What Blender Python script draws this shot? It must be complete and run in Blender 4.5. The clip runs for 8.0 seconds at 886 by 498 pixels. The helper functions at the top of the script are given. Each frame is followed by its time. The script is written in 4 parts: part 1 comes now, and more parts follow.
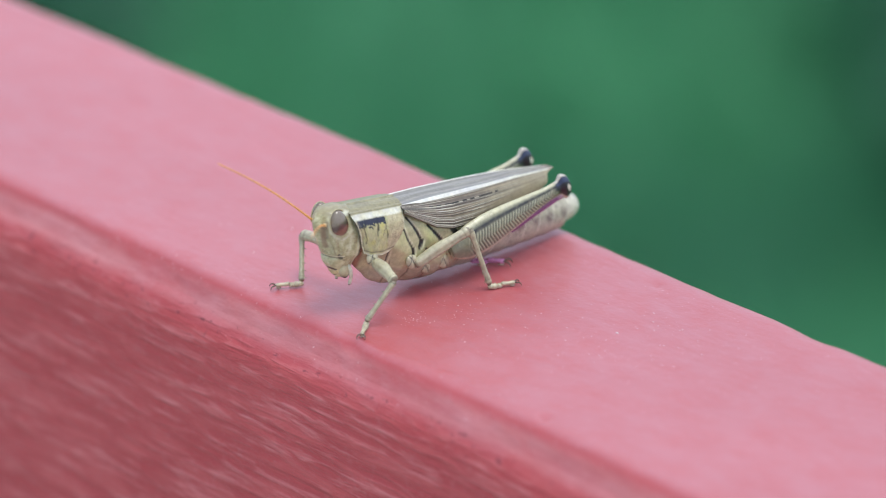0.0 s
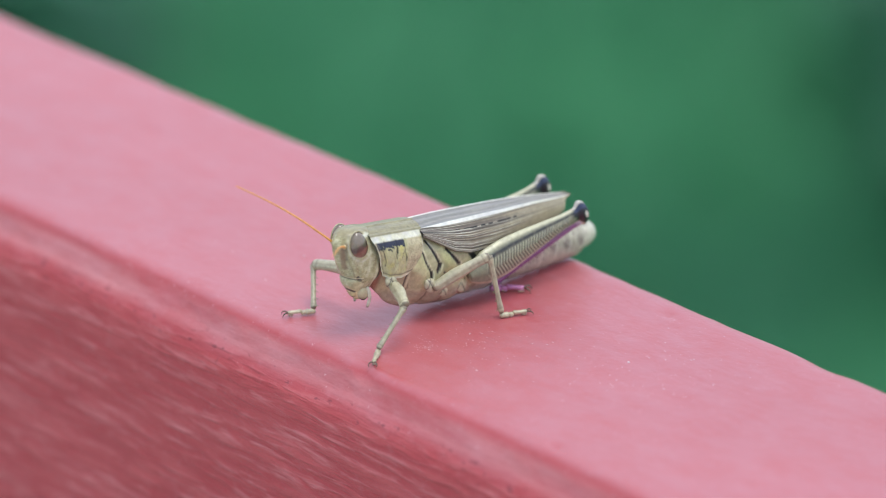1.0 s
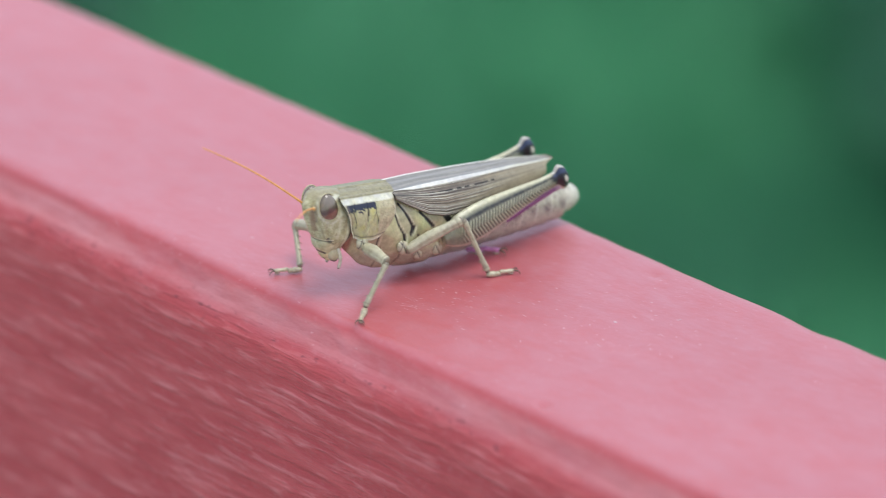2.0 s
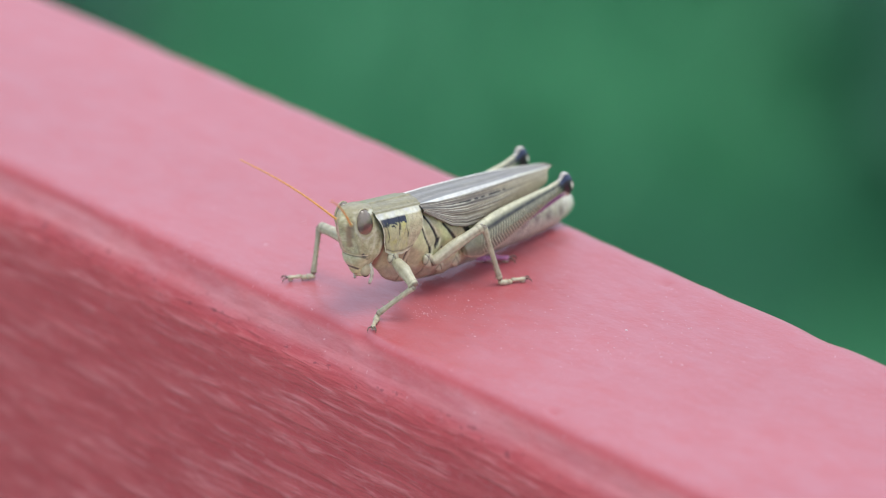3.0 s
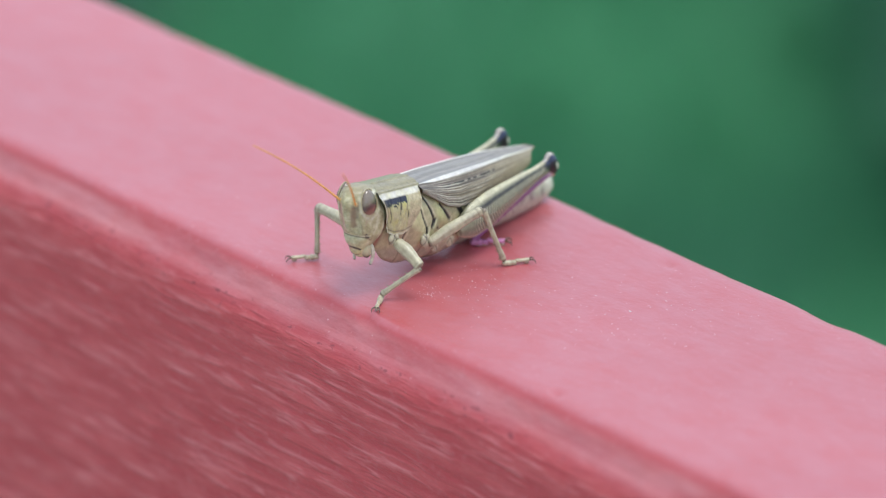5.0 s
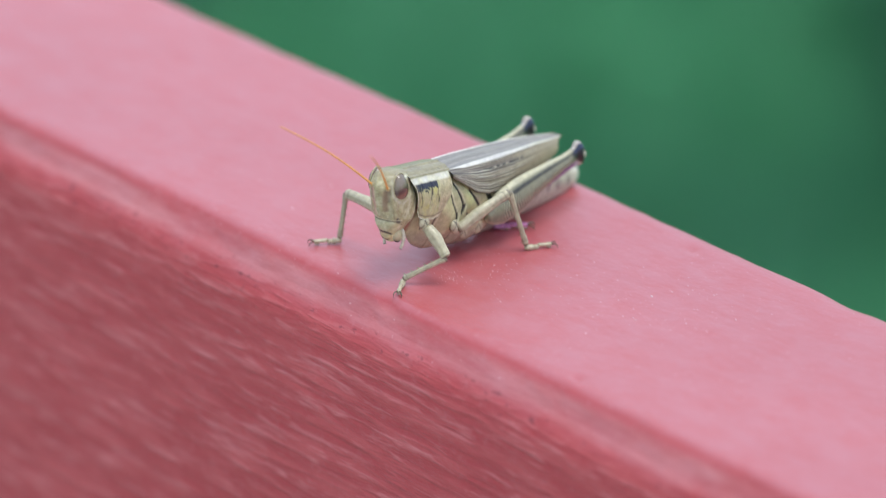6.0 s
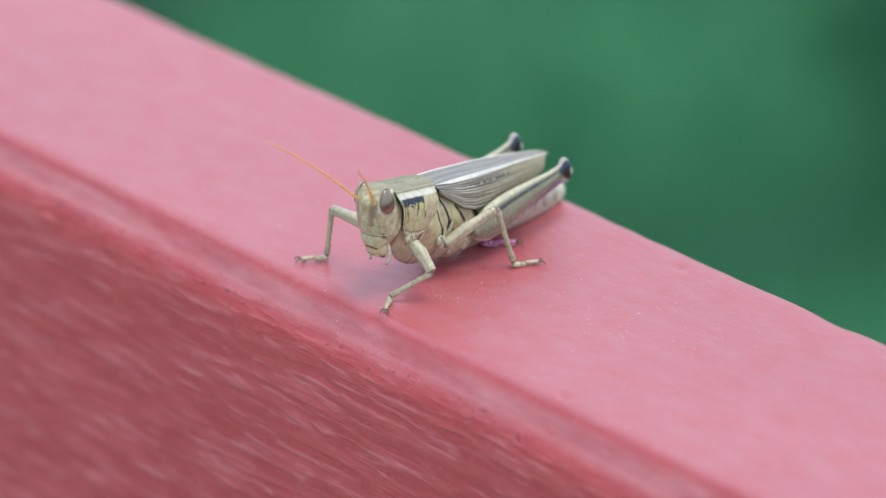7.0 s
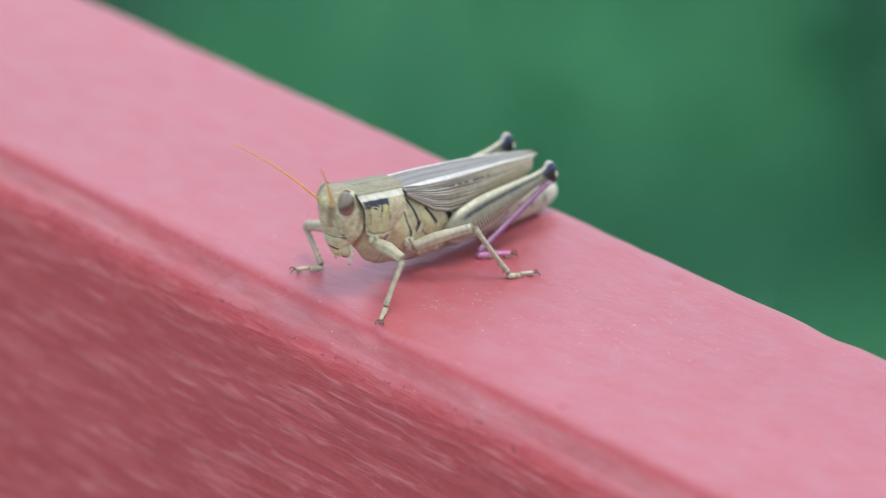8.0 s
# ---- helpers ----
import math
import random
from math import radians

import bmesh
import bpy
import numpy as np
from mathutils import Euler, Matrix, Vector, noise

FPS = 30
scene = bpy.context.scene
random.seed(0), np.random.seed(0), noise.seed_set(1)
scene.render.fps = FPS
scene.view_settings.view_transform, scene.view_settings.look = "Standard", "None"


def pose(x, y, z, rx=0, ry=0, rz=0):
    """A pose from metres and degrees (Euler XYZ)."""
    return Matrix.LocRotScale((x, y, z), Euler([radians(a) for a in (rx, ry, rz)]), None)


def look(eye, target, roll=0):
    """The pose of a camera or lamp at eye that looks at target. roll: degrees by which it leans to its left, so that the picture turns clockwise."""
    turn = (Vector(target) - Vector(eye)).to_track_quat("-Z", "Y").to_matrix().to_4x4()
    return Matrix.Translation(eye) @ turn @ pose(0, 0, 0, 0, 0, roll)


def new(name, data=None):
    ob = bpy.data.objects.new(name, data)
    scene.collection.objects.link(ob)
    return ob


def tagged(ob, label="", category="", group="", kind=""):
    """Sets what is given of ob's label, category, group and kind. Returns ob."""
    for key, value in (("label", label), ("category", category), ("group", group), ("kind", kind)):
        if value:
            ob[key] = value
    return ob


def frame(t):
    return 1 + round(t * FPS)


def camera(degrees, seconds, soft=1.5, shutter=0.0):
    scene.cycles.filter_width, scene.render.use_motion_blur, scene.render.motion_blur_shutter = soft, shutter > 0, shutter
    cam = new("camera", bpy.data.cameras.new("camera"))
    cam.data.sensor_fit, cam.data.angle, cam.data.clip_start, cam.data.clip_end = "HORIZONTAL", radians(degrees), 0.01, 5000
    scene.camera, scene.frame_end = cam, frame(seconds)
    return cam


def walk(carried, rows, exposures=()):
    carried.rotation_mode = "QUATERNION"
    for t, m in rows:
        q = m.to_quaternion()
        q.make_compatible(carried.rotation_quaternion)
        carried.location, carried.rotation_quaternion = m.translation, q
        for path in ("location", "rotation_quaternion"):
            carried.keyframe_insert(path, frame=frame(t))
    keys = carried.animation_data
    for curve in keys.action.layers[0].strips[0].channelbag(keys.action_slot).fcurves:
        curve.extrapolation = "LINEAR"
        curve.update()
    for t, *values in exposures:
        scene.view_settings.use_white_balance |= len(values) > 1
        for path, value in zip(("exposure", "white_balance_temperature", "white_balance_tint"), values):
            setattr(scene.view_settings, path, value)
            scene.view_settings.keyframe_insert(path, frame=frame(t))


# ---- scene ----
MM = 0.001


def aim(x, y, z, yaw, pitch, roll):
    """Camera pose: place in millimetres, heading from +Y, downward tilt and lean in degrees."""
    a, p = radians(yaw), radians(pitch)
    way = Vector((-math.sin(a) * math.cos(p), math.cos(a) * math.cos(p), -math.sin(p)))
    eye = Vector((x, y, z)) * MM
    return look(eye, eye + way, roll)


# ---- camera ----
cam = camera(10.0, 8.0, soft=1.0, shutter=0.5)
cam.data.dof.use_dof = True
cam.data.dof.focus_distance = 0.4955
cam.data.dof.aperture_fstop = 16.0
walk(cam, [
    (0.0, aim(341.8, -306.4, 213.8, 47.77, 24.88, -1.34)),
    (0.1, aim(341.7, -306.4, 213.9, 47.73, 24.86, -1.30)),
    (0.2, aim(341.7, -306.4, 214.0, 47.67, 24.79, -1.25)),
    (0.3, aim(341.6, -306.4, 214.0, 47.59, 24.74, -1.21)),
    (0.4, aim(341.6, -306.4, 214.1, 47.55, 24.76, -1.16)),
    (0.5, aim(341.5, -306.4, 214.2, 47.51, 24.78, -1.12)),
    (0.6, aim(341.6, -306.6, 213.9, 47.54, 24.73, -1.10)),
    (0.7, aim(341.7, -306.9, 213.7, 47.62, 24.65, -1.08)),
    (0.8, aim(341.8, -307.1, 213.5, 47.71, 24.56, -1.06)),
    (0.9, aim(341.8, -307.3, 213.2, 47.80, 24.49, -1.04)),
    (1.0, aim(341.9, -307.6, 213.0, 47.81, 24.43, -1.02)),
    (1.1, aim(342.1, -307.5, 213.2, 47.77, 24.44, -0.95)),
    (1.2, aim(342.2, -307.5, 213.3, 47.67, 24.49, -0.88)),
    (1.3, aim(342.3, -307.4, 213.5, 47.40, 24.56, -0.81)),
    (1.4, aim(342.5, -307.3, 213.7, 47.26, 24.70, -0.74)),
    (1.5, aim(342.6, -307.3, 213.9, 47.20, 24.72, -0.67)),
    (1.6, aim(342.3, -307.7, 213.6, 47.10, 24.73, -0.64)),
    (1.7, aim(341.9, -308.0, 213.4, 47.00, 24.76, -0.61)),
    (1.8, aim(341.6, -308.4, 213.2, 47.09, 24.82, -0.59)),
    (1.9, aim(341.2, -308.8, 213.0, 47.24, 24.89, -0.56)),
    (2.0, aim(340.9, -309.2, 212.8, 47.42, 24.86, -0.53)),
    (2.1, aim(340.9, -309.2, 212.8, 47.53, 24.84, -0.53)),
    (2.2, aim(340.9, -309.2, 212.8, 47.58, 24.87, -0.53)),
    (3.3, aim(343.8, -311.3, 212.7, 47.59, 24.57, -0.22)),
    (3.4, aim(343.8, -311.3, 212.7, 47.56, 24.61, -0.22)),
    (3.5, aim(343.8, -311.3, 212.7, 47.54, 24.76, -0.22)),
    (3.6, aim(343.7, -311.2, 212.6, 47.56, 24.87, -0.27)),
    (3.7, aim(343.7, -311.1, 212.4, 47.54, 24.82, -0.32)),
    (3.8, aim(343.6, -310.9, 212.3, 47.50, 24.81, -0.37)),
    (3.9, aim(343.5, -310.8, 212.2, 47.51, 24.80, -0.43)),
    (4.0, aim(343.4, -310.7, 212.0, 47.55, 24.85, -0.48)),
    (4.1, aim(343.4, -310.9, 212.0, 47.62, 24.88, -0.46)),
    (4.2, aim(343.4, -311.1, 212.0, 47.71, 24.93, -0.43)),
    (5.3, aim(342.7, -310.7, 214.2, 47.67, 24.87, -0.00)),
    (5.4, aim(342.6, -310.6, 214.9, 47.76, 24.92, -0.00)),
    (5.5, aim(342.4, -310.5, 215.5, 47.80, 25.00, -0.00)),
    (5.7, aim(343.1, -310.2, 215.0, 47.93, 24.93, -0.07)),
    (5.9, aim(343.7, -310.0, 214.5, 48.11, 25.11, -0.14)),
    (6.0, aim(344.1, -309.8, 214.2, 48.12, 25.18, -0.17)),
    (6.1, aim(344.1, -309.7, 214.3, 48.05, 25.28, -0.17)),
    (6.3, aim(344.2, -309.4, 214.3, 48.12, 25.29, -0.18)),
    (6.5, aim(344.3, -309.1, 214.3, 48.24, 25.24, -0.18)),
    (6.7, aim(344.3, -308.9, 214.2, 48.20, 25.24, -0.16)),
    (6.9, aim(344.2, -308.7, 214.1, 48.07, 25.07, -0.14)),
    (7.0, aim(344.2, -308.6, 214.1, 48.08, 25.01, -0.13)),
    (7.1, aim(344.3, -308.7, 213.8, 48.04, 24.89, -0.08)),
    (7.2, aim(344.3, -308.8, 213.5, 48.04, 24.65, -0.04)),
    (7.3, aim(344.4, -308.8, 213.2, 48.06, 24.36, 0.01)),
    (7.4, aim(344.4, -308.9, 213.0, 48.03, 24.34, 0.05)),
    (7.5, aim(344.4, -309.0, 212.7, 48.04, 24.44, 0.10)),
    (7.6, aim(344.1, -309.2, 213.0, 47.95, 24.71, 0.11)),
    (7.7, aim(343.7, -309.3, 213.4, 47.91, 24.81, 0.13)),
    (7.8, aim(343.3, -309.4, 213.8, 47.89, 24.85, 0.15)),
    (7.9, aim(342.9, -309.6, 214.1, 47.79, 24.91, 0.17)),
    (8.0, aim(342.6, -309.7, 214.5, 47.78, 24.95, 0.18)),
], exposures=[(0.0, 0.43, 6500, 8), (8.0, 0.43, 6500, 8)])

# ---- light ----
world = bpy.data.worlds.new("sky")
scene.world = world
world.use_nodes = True
wn = world.node_tree.nodes
sky = wn.new("ShaderNodeTexSky")
sky.sky_type = "NISHITA"
sky.sun_disc = False
sky.sun_elevation = radians(77)
sky.sun_rotation = radians(75)
sky.air_density = 0.6
sky.dust_density = 6.0
wn["Background"].inputs["Strength"].default_value = 0.12
# a closed, even cloud cover over the clear sky
cloud = wn.new("ShaderNodeMix")
cloud.data_type = "RGBA"
cloud.inputs["Factor"].default_value = 0.85
cloud.inputs["B"].default_value = (6.1, 6.75, 8.8, 1)
world.node_tree.links.new(sky.outputs[0], cloud.inputs["A"])
world.node_tree.links.new(cloud.outputs["Result"], wn["Background"].inputs[0])

sun = new("sun", bpy.data.lights.new("sun", "SUN"))
sun.data.energy = 1.3
sun.data.angle = radians(28)
sun.data.color = (1.0, 0.965, 0.91)
sun.matrix_world = look((0.55, 0.15, 2.4), (0, 0, 0))

# ---- materials ----


def nodes_of(name):
    m = bpy.data.materials.new(name)
    m.use_nodes = True
    nt = m.node_tree
    return m, nt, nt.nodes["Principled BSDF"]


def noise_node(nt, scale, detail=4.0, rough=0.55, vec=None, stretch=(1, 1, 1), turn=(0, 0, 0), distortion=0.0):
    tc = nt.nodes.new("ShaderNodeTexCoord")
    mp = nt.nodes.new("ShaderNodeMapping")
    mp.inputs["Scale"].default_value = stretch
    mp.inputs["Rotation"].default_value = [radians(a) for a in turn]
    nt.links.new(tc.outputs["Object"], mp.inputs["Vector"])
    n = nt.nodes.new("ShaderNodeTexNoise")
    n.inputs["Scale"].default_value = scale
    n.inputs["Detail"].default_value = detail
    n.inputs["Roughness"].default_value = rough
    n.inputs["Distortion"].default_value = distortion
    nt.links.new(mp.outputs[0], n.inputs["Vector"])
    return n


def ramp(nt, src, stops):
    r = nt.nodes.new("ShaderNodeValToRGB")
    e = r.color_ramp.elements
    while len(e) < len(stops):
        e.new(0.5)
    for el, (p, c) in zip(e, stops):
        el.position, el.color = p, (*c, 1)
    nt.links.new(src, r.inputs[0])
    return r


def mixed(nt, a, b, fac, how="MIX"):
    m = nt.nodes.new("ShaderNodeMix")
    m.data_type, m.blend_type = "RGBA", how
    for sock, val in ((m.inputs["Factor"], fac), (m.inputs["A"], a), (m.inputs["B"], b)):
        if isinstance(val, (int, float)):
            sock.default_value = val
        elif isinstance(val, tuple):
            sock.default_value = (*val, 1)
        else:
            nt.links.new(val, sock)
    return m.outputs["Result"]


def bumps(nt, bsdf, layers):
    last = None
    for src, strength, dist in layers:
        b = nt.nodes.new("ShaderNodeBump")
        b.inputs["Strength"].default_value = strength
        b.inputs["Distance"].default_value = dist
        nt.links.new(src, b.inputs["Height"])
        if last:
            nt.links.new(last, b.inputs["Normal"])
        last = b.outputs[0]
    nt.links.new(last, bsdf.inputs["Normal"])


def red_paint():
    """Chalky red paint: slanting brush dabs on the upright faces; the top is smoother, tinted with sky sheen."""
    m, nt, p = nodes_of("red paint")
    big = noise_node(nt, 26, 5, 0.6, stretch=(0.5, 1, 1))
    fine = noise_node(nt, 900, 6, 0.7)
    dabs = noise_node(nt, 620, 4, 0.55, stretch=(0.17, 1.0, 1.0), turn=(0, -6, 0), distortion=0.7)
    ridge = noise_node(nt, 1500, 4, 0.55, stretch=(0.12, 1.0, 1.0), turn=(0, -6, 0), distortion=0.4)
    blot = noise_node(nt, 300, 8, 0.68, stretch=(0.6, 1, 1))
    spots = noise_node(nt, 2200, 2, 0.5)
    pocks = noise_node(nt, 900, 4, 0.6, stretch=(0.55, 1, 1))
    tc = nt.nodes.new("ShaderNodeTexCoord")
    sep = nt.nodes.new("ShaderNodeSeparateXYZ")
    nt.links.new(tc.outputs["Object"], sep.inputs[0])
    mr = nt.nodes.new("ShaderNodeMapRange")
    for k, v in (("From Min", -0.0056), ("From Max", -0.0026), ("To Min", 1.0), ("To Max", 0.0)):
        mr.inputs[k].default_value = v
    nt.links.new(sep.outputs["Z"], mr.inputs["Value"])
    side = mr.outputs[0]

    def times(a, b, add=0.0):
        q = nt.nodes.new("ShaderNodeMath")
        q.operation = "MULTIPLY" if not add else "MULTIPLY_ADD"
        for sock, val in zip(q.inputs, (a, b, add)):
            if isinstance(val, (int, float)):
                sock.default_value = val
            else:
                nt.links.new(val, sock)
        return q.outputs[0]

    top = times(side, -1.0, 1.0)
    base = ramp(nt, big.outputs["Fac"], [(0.3, (0.395, 0.058, 0.064)), (0.7, (0.46, 0.076, 0.083))])
    # pale dabs and dashes: glints of the brush ridges, painted as colour
    dab_glint = ramp(nt, dabs.outputs["Fac"], [(0.44, (0, 0, 0)), (0.72, (0.46, 0.46, 0.46))])
    col = mixed(nt, base.outputs[0], (0.66, 0.165, 0.165), times(dab_glint.outputs[0], side))
    dash = ramp(nt, ridge.outputs["Fac"], [(0.53, (0, 0, 0)), (0.72, (0.55, 0.55, 0.55))])
    col = mixed(nt, col, (0.72, 0.28, 0.28), times(dash.outputs[0], side))
    # blotchy lilac film: sky sheen put into the colour of the top
    sheen_film = ramp(nt, blot.outputs["Fac"], [(0.3, (0.0, 0.0, 0.0)), (0.7, (0.17, 0.17, 0.17))])
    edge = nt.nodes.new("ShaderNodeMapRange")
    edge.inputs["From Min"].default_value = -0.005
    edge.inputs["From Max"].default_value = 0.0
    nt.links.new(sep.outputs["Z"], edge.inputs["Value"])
    # film thins where the arris turns out of the sky's reflection
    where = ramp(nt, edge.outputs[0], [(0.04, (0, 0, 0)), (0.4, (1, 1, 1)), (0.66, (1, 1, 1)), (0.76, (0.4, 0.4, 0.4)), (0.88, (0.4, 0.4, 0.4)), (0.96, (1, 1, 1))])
    col = mixed(nt, col, (0.50, 0.40, 0.48), times(sheen_film.outputs[0], where.outputs[0]))
    # pale band along the arris: rubbed paint plus the edge's glint painted in
    rub_glint = ramp(nt, noise_node(nt, 420, 6, 0.68, stretch=(0.16, 1, 1)).outputs["Fac"], [(0.36, (0.08, 0.08, 0.08)), (0.66, (0.42, 0.42, 0.42))])
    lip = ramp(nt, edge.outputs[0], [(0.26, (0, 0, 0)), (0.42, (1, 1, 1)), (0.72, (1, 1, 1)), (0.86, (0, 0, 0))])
    col = mixed(nt, col, (0.70, 0.37, 0.37), times(rub_glint.outputs[0], lip.outputs[0]))
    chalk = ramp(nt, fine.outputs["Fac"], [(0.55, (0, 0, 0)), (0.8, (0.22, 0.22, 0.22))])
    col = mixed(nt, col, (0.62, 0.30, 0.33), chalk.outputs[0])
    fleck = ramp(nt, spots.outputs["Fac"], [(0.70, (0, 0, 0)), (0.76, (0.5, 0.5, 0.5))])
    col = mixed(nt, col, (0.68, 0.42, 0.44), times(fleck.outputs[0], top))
    pits = ramp(nt, noise_node(nt, 1300, 2, 0.5, stretch=(0.6, 1, 1)).outputs["Fac"], [(0.64, (0, 0, 0)), (0.69, (1, 1, 1))])
    col = mixed(nt, col, (0.16, 0.045, 0.055), times(times(pits.outputs[0], 2.4), times(side, top)))
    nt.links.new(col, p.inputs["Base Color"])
    r = ramp(nt, blot.outputs["Fac"], [(0.3, (0.36, 0.36, 0.36)), (0.75, (0.48, 0.48, 0.48))])
    nt.links.new(r.outputs[0], p.inputs["Roughness"])
    p.inputs["IOR"].default_value = 1.28
    gloss = ramp(nt, edge.outputs[0], [(0.1, (0.05, 0.05, 0.05)), (0.7, (0.12, 0.12, 0.12)), (0.88, (0.3, 0.3, 0.3)), (0.975, (1, 1, 1))])
    nt.links.new(gloss.outputs[0], p.inputs["Coat Weight"])
    p.inputs["Coat Roughness"].default_value = 0.38
    p.inputs["Coat IOR"].default_value = 1.76
    grit = nt.nodes.new("ShaderNodeBump")
    grit.inputs["Strength"].default_value = 0.22
    grit.inputs["Distance"].default_value = 0.0002
    nt.links.new(pocks.outputs["Fac"], grit.inputs["Height"])
    nt.links.new(grit.outputs[0], p.inputs["Coat Normal"])
    bumps(nt, p, [(times(dabs.outputs["Fac"], side), 0.5, 0.0010), (times(ridge.outputs["Fac"], side), 0.9, 0.0005), (blot.outputs["Fac"], 0.16, 0.0006), (pocks.outputs["Fac"], 0.30, 0.0004), (fine.outputs["Fac"], 0.28, 0.0002)])
    return m


def chitin(name, rough=0.45, grain=2600, bump=0.35, mottle=0.25, gloss=0.25):
    """Insect cuticle: pigment from the mesh, mottled and finely pitted."""
    m, nt, p = nodes_of(name)
    at = nt.nodes.new("ShaderNodeAttribute")
    at.attribute_name = "pigment"
    n1 = noise_node(nt, grain, 5, 0.65)
    n2 = noise_node(nt, grain * 0.22, 4, 0.6)
    dark = ramp(nt, n1.outputs["Fac"], [(0.35, (1 - mottle * 1.6,) * 3), (0.6, (1, 1, 1)), (0.75, (1 + mottle,) * 3)])
    tone = ramp(nt, n2.outputs["Fac"], [(0.3, (1 - mottle, 1 - mottle, 1 - mottle * 0.6)), (0.7, (1, 1, 1))])
    c = mixed(nt, at.outputs["Color"], dark.outputs[0], 1.0, "MULTIPLY")
    c = mixed(nt, c, tone.outputs[0], 1.0, "MULTIPLY")
    nt.links.new(c, p.inputs["Base Color"])
    p.inputs["Roughness"].default_value = rough
    p.inputs["Coat Weight"].default_value = gloss
    p.inputs["Coat Roughness"].default_value = 0.16
    p.inputs["Subsurface Weight"].default_value = 0.08
    p.inputs["Subsurface Radius"].default_value = (0.0006, 0.0005, 0.0003)
    bumps(nt, p, [(n1.outputs["Fac"], bump, 0.00012), (n2.outputs["Fac"], bump * 0.8, 0.0003)])
    return m


def plain(name, colour, rough=0.5, bump=0.0, scale=2000.0, vary=0.2):
    m, nt, p = nodes_of(name)
    n = noise_node(nt, scale, 4)
    lo = tuple(c * (1 - vary) for c in colour)
    hi = tuple(min(1, c * (1 + vary)) for c in colour)
    r = ramp(nt, n.outputs["Fac"], [(0.3, lo), (0.7, hi)])
    nt.links.new(r.outputs[0], p.inputs["Base Color"])
    p.inputs["Roughness"].default_value = rough
    if bump:
        bumps(nt, p, [(n.outputs["Fac"], bump, 0.2 / scale)])
    return m


def foliage(name, lo, hi):
    m, nt, p = nodes_of(name)
    g = nt.nodes.new("ShaderNodeNewGeometry")
    r = ramp(nt, g.outputs["Random Per Island"], [(0.0, lo), (1.0, hi)])
    big = noise_node(nt, 3.2, 3)
    t = ramp(nt, big.outputs["Fac"], [(0.35, (0.55, 0.62, 0.7)), (0.65, (1.1, 1.1, 1.1))])
    nt.links.new(mixed(nt, r.outputs[0], t.outputs[0], 1.0, "MULTIPLY"), p.inputs["Base Color"])
    p.inputs["Roughness"].default_value = 0.5
    return m


RED = red_paint()
CUTICLE = chitin("cuticle", rough=0.3, grain=1900, bump=0.6, mottle=0.15)
WING = chitin("wing membrane", rough=0.36, grain=1900, bump=0.2, mottle=0.12)
LEGSKIN = chitin("leg cuticle", rough=0.34, grain=2200, bump=0.3, mottle=0.14)
THIGH = chitin("thigh cuticle", rough=0.36, grain=2400, bump=0.3, mottle=0.15)
EYE = chitin("compound eye", rough=0.22, grain=5200, bump=0.05, mottle=0.12, gloss=0.8)
FEELER = plain("antenna", (0.76, 0.36, 0.10), 0.45, 0.2, 3000, 0.15)
DUST = plain("white grit", (0.78, 0.70, 0.70), 0.6, 0.3, 4000, 0.15)
GRASS = foliage("grass blades", (0.050, 0.255, 0.108), (0.102, 0.410, 0.190))
LEAF = foliage("leaves", (0.031, 0.17, 0.080), (0.058, 0.26, 0.126))


def lawn_soil():
    m, nt, p = nodes_of("lawn")
    a = noise_node(nt, 2.2, 4)
    b = noise_node(nt, 60, 4)
    c1 = ramp(nt, a.outputs["Fac"], [(0.35, (0.045, 0.225, 0.092)), (0.65, (0.085, 0.36, 0.16))])
    c2 = ramp(nt, b.outputs["Fac"], [(0.3, (0.5, 0.5, 0.5)), (0.7, (1, 1, 1))])
    nt.links.new(mixed(nt, c1.outputs[0], c2.outputs[0], 1.0, "MULTIPLY"), p.inputs["Base Color"])
    p.inputs["Roughness"].default_value = 0.9
    return m


LAWN = lawn_soil()

# ---- mesh helpers ----
BRIGHT = np.array((1.29, 1.32, 1.17))  # lightness of the whole animal's pigments


def link_mesh(name, verts, faces, material, parent=None, label="", colours=None, smooth=True):
    me = bpy.data.meshes.new(name)
    me.from_pydata([tuple(v) for v in verts], [], faces)
    if smooth:
        me.polygons.foreach_set("use_smooth", [True] * len(me.polygons))
    if colours is not None:
        at = me.attributes.new("pigment", "FLOAT_COLOR", "POINT")
        flat = np.ones((len(verts), 4))
        flat[:, :3] = np.clip(np.asarray(colours) * BRIGHT, 0, 0.82)
        at.data.foreach_set("color", flat.ravel())
    me.materials.append(material)
    me.update()
    ob = new(name, me)
    if parent is not None:
        ob.parent = parent
    if label:
        tagged(ob, label)
    return ob


def lattice(P, wrap=False, caps=(False, False), flip=False):
    """Vertices and faces of a grid of points (rows, columns, 3); wrap joins the last column to the first."""
    nu, nv, _ = P.shape
    verts = list(P.reshape(-1, 3))
    faces = []
    for i in range(nu - 1):
        for j in range(nv if wrap else nv - 1):
            k = (j + 1) % nv
            q = (i * nv + j, i * nv + k, (i + 1) * nv + k, (i + 1) * nv + j)
            faces.append(q[::-1] if flip else q)
    for on, row in ((caps[0], 0), (caps[1], nu - 1)):
        if on:
            c = len(verts)
            verts.append(P[row].mean(axis=0))
            for j in range(nv):
                k = (j + 1) % nv
                tri = (row * nv + k, row * nv + j, c) if (row == 0) != flip else (row * nv + j, row * nv + k, c)
                faces.append(tri)
    return np.array(verts), faces


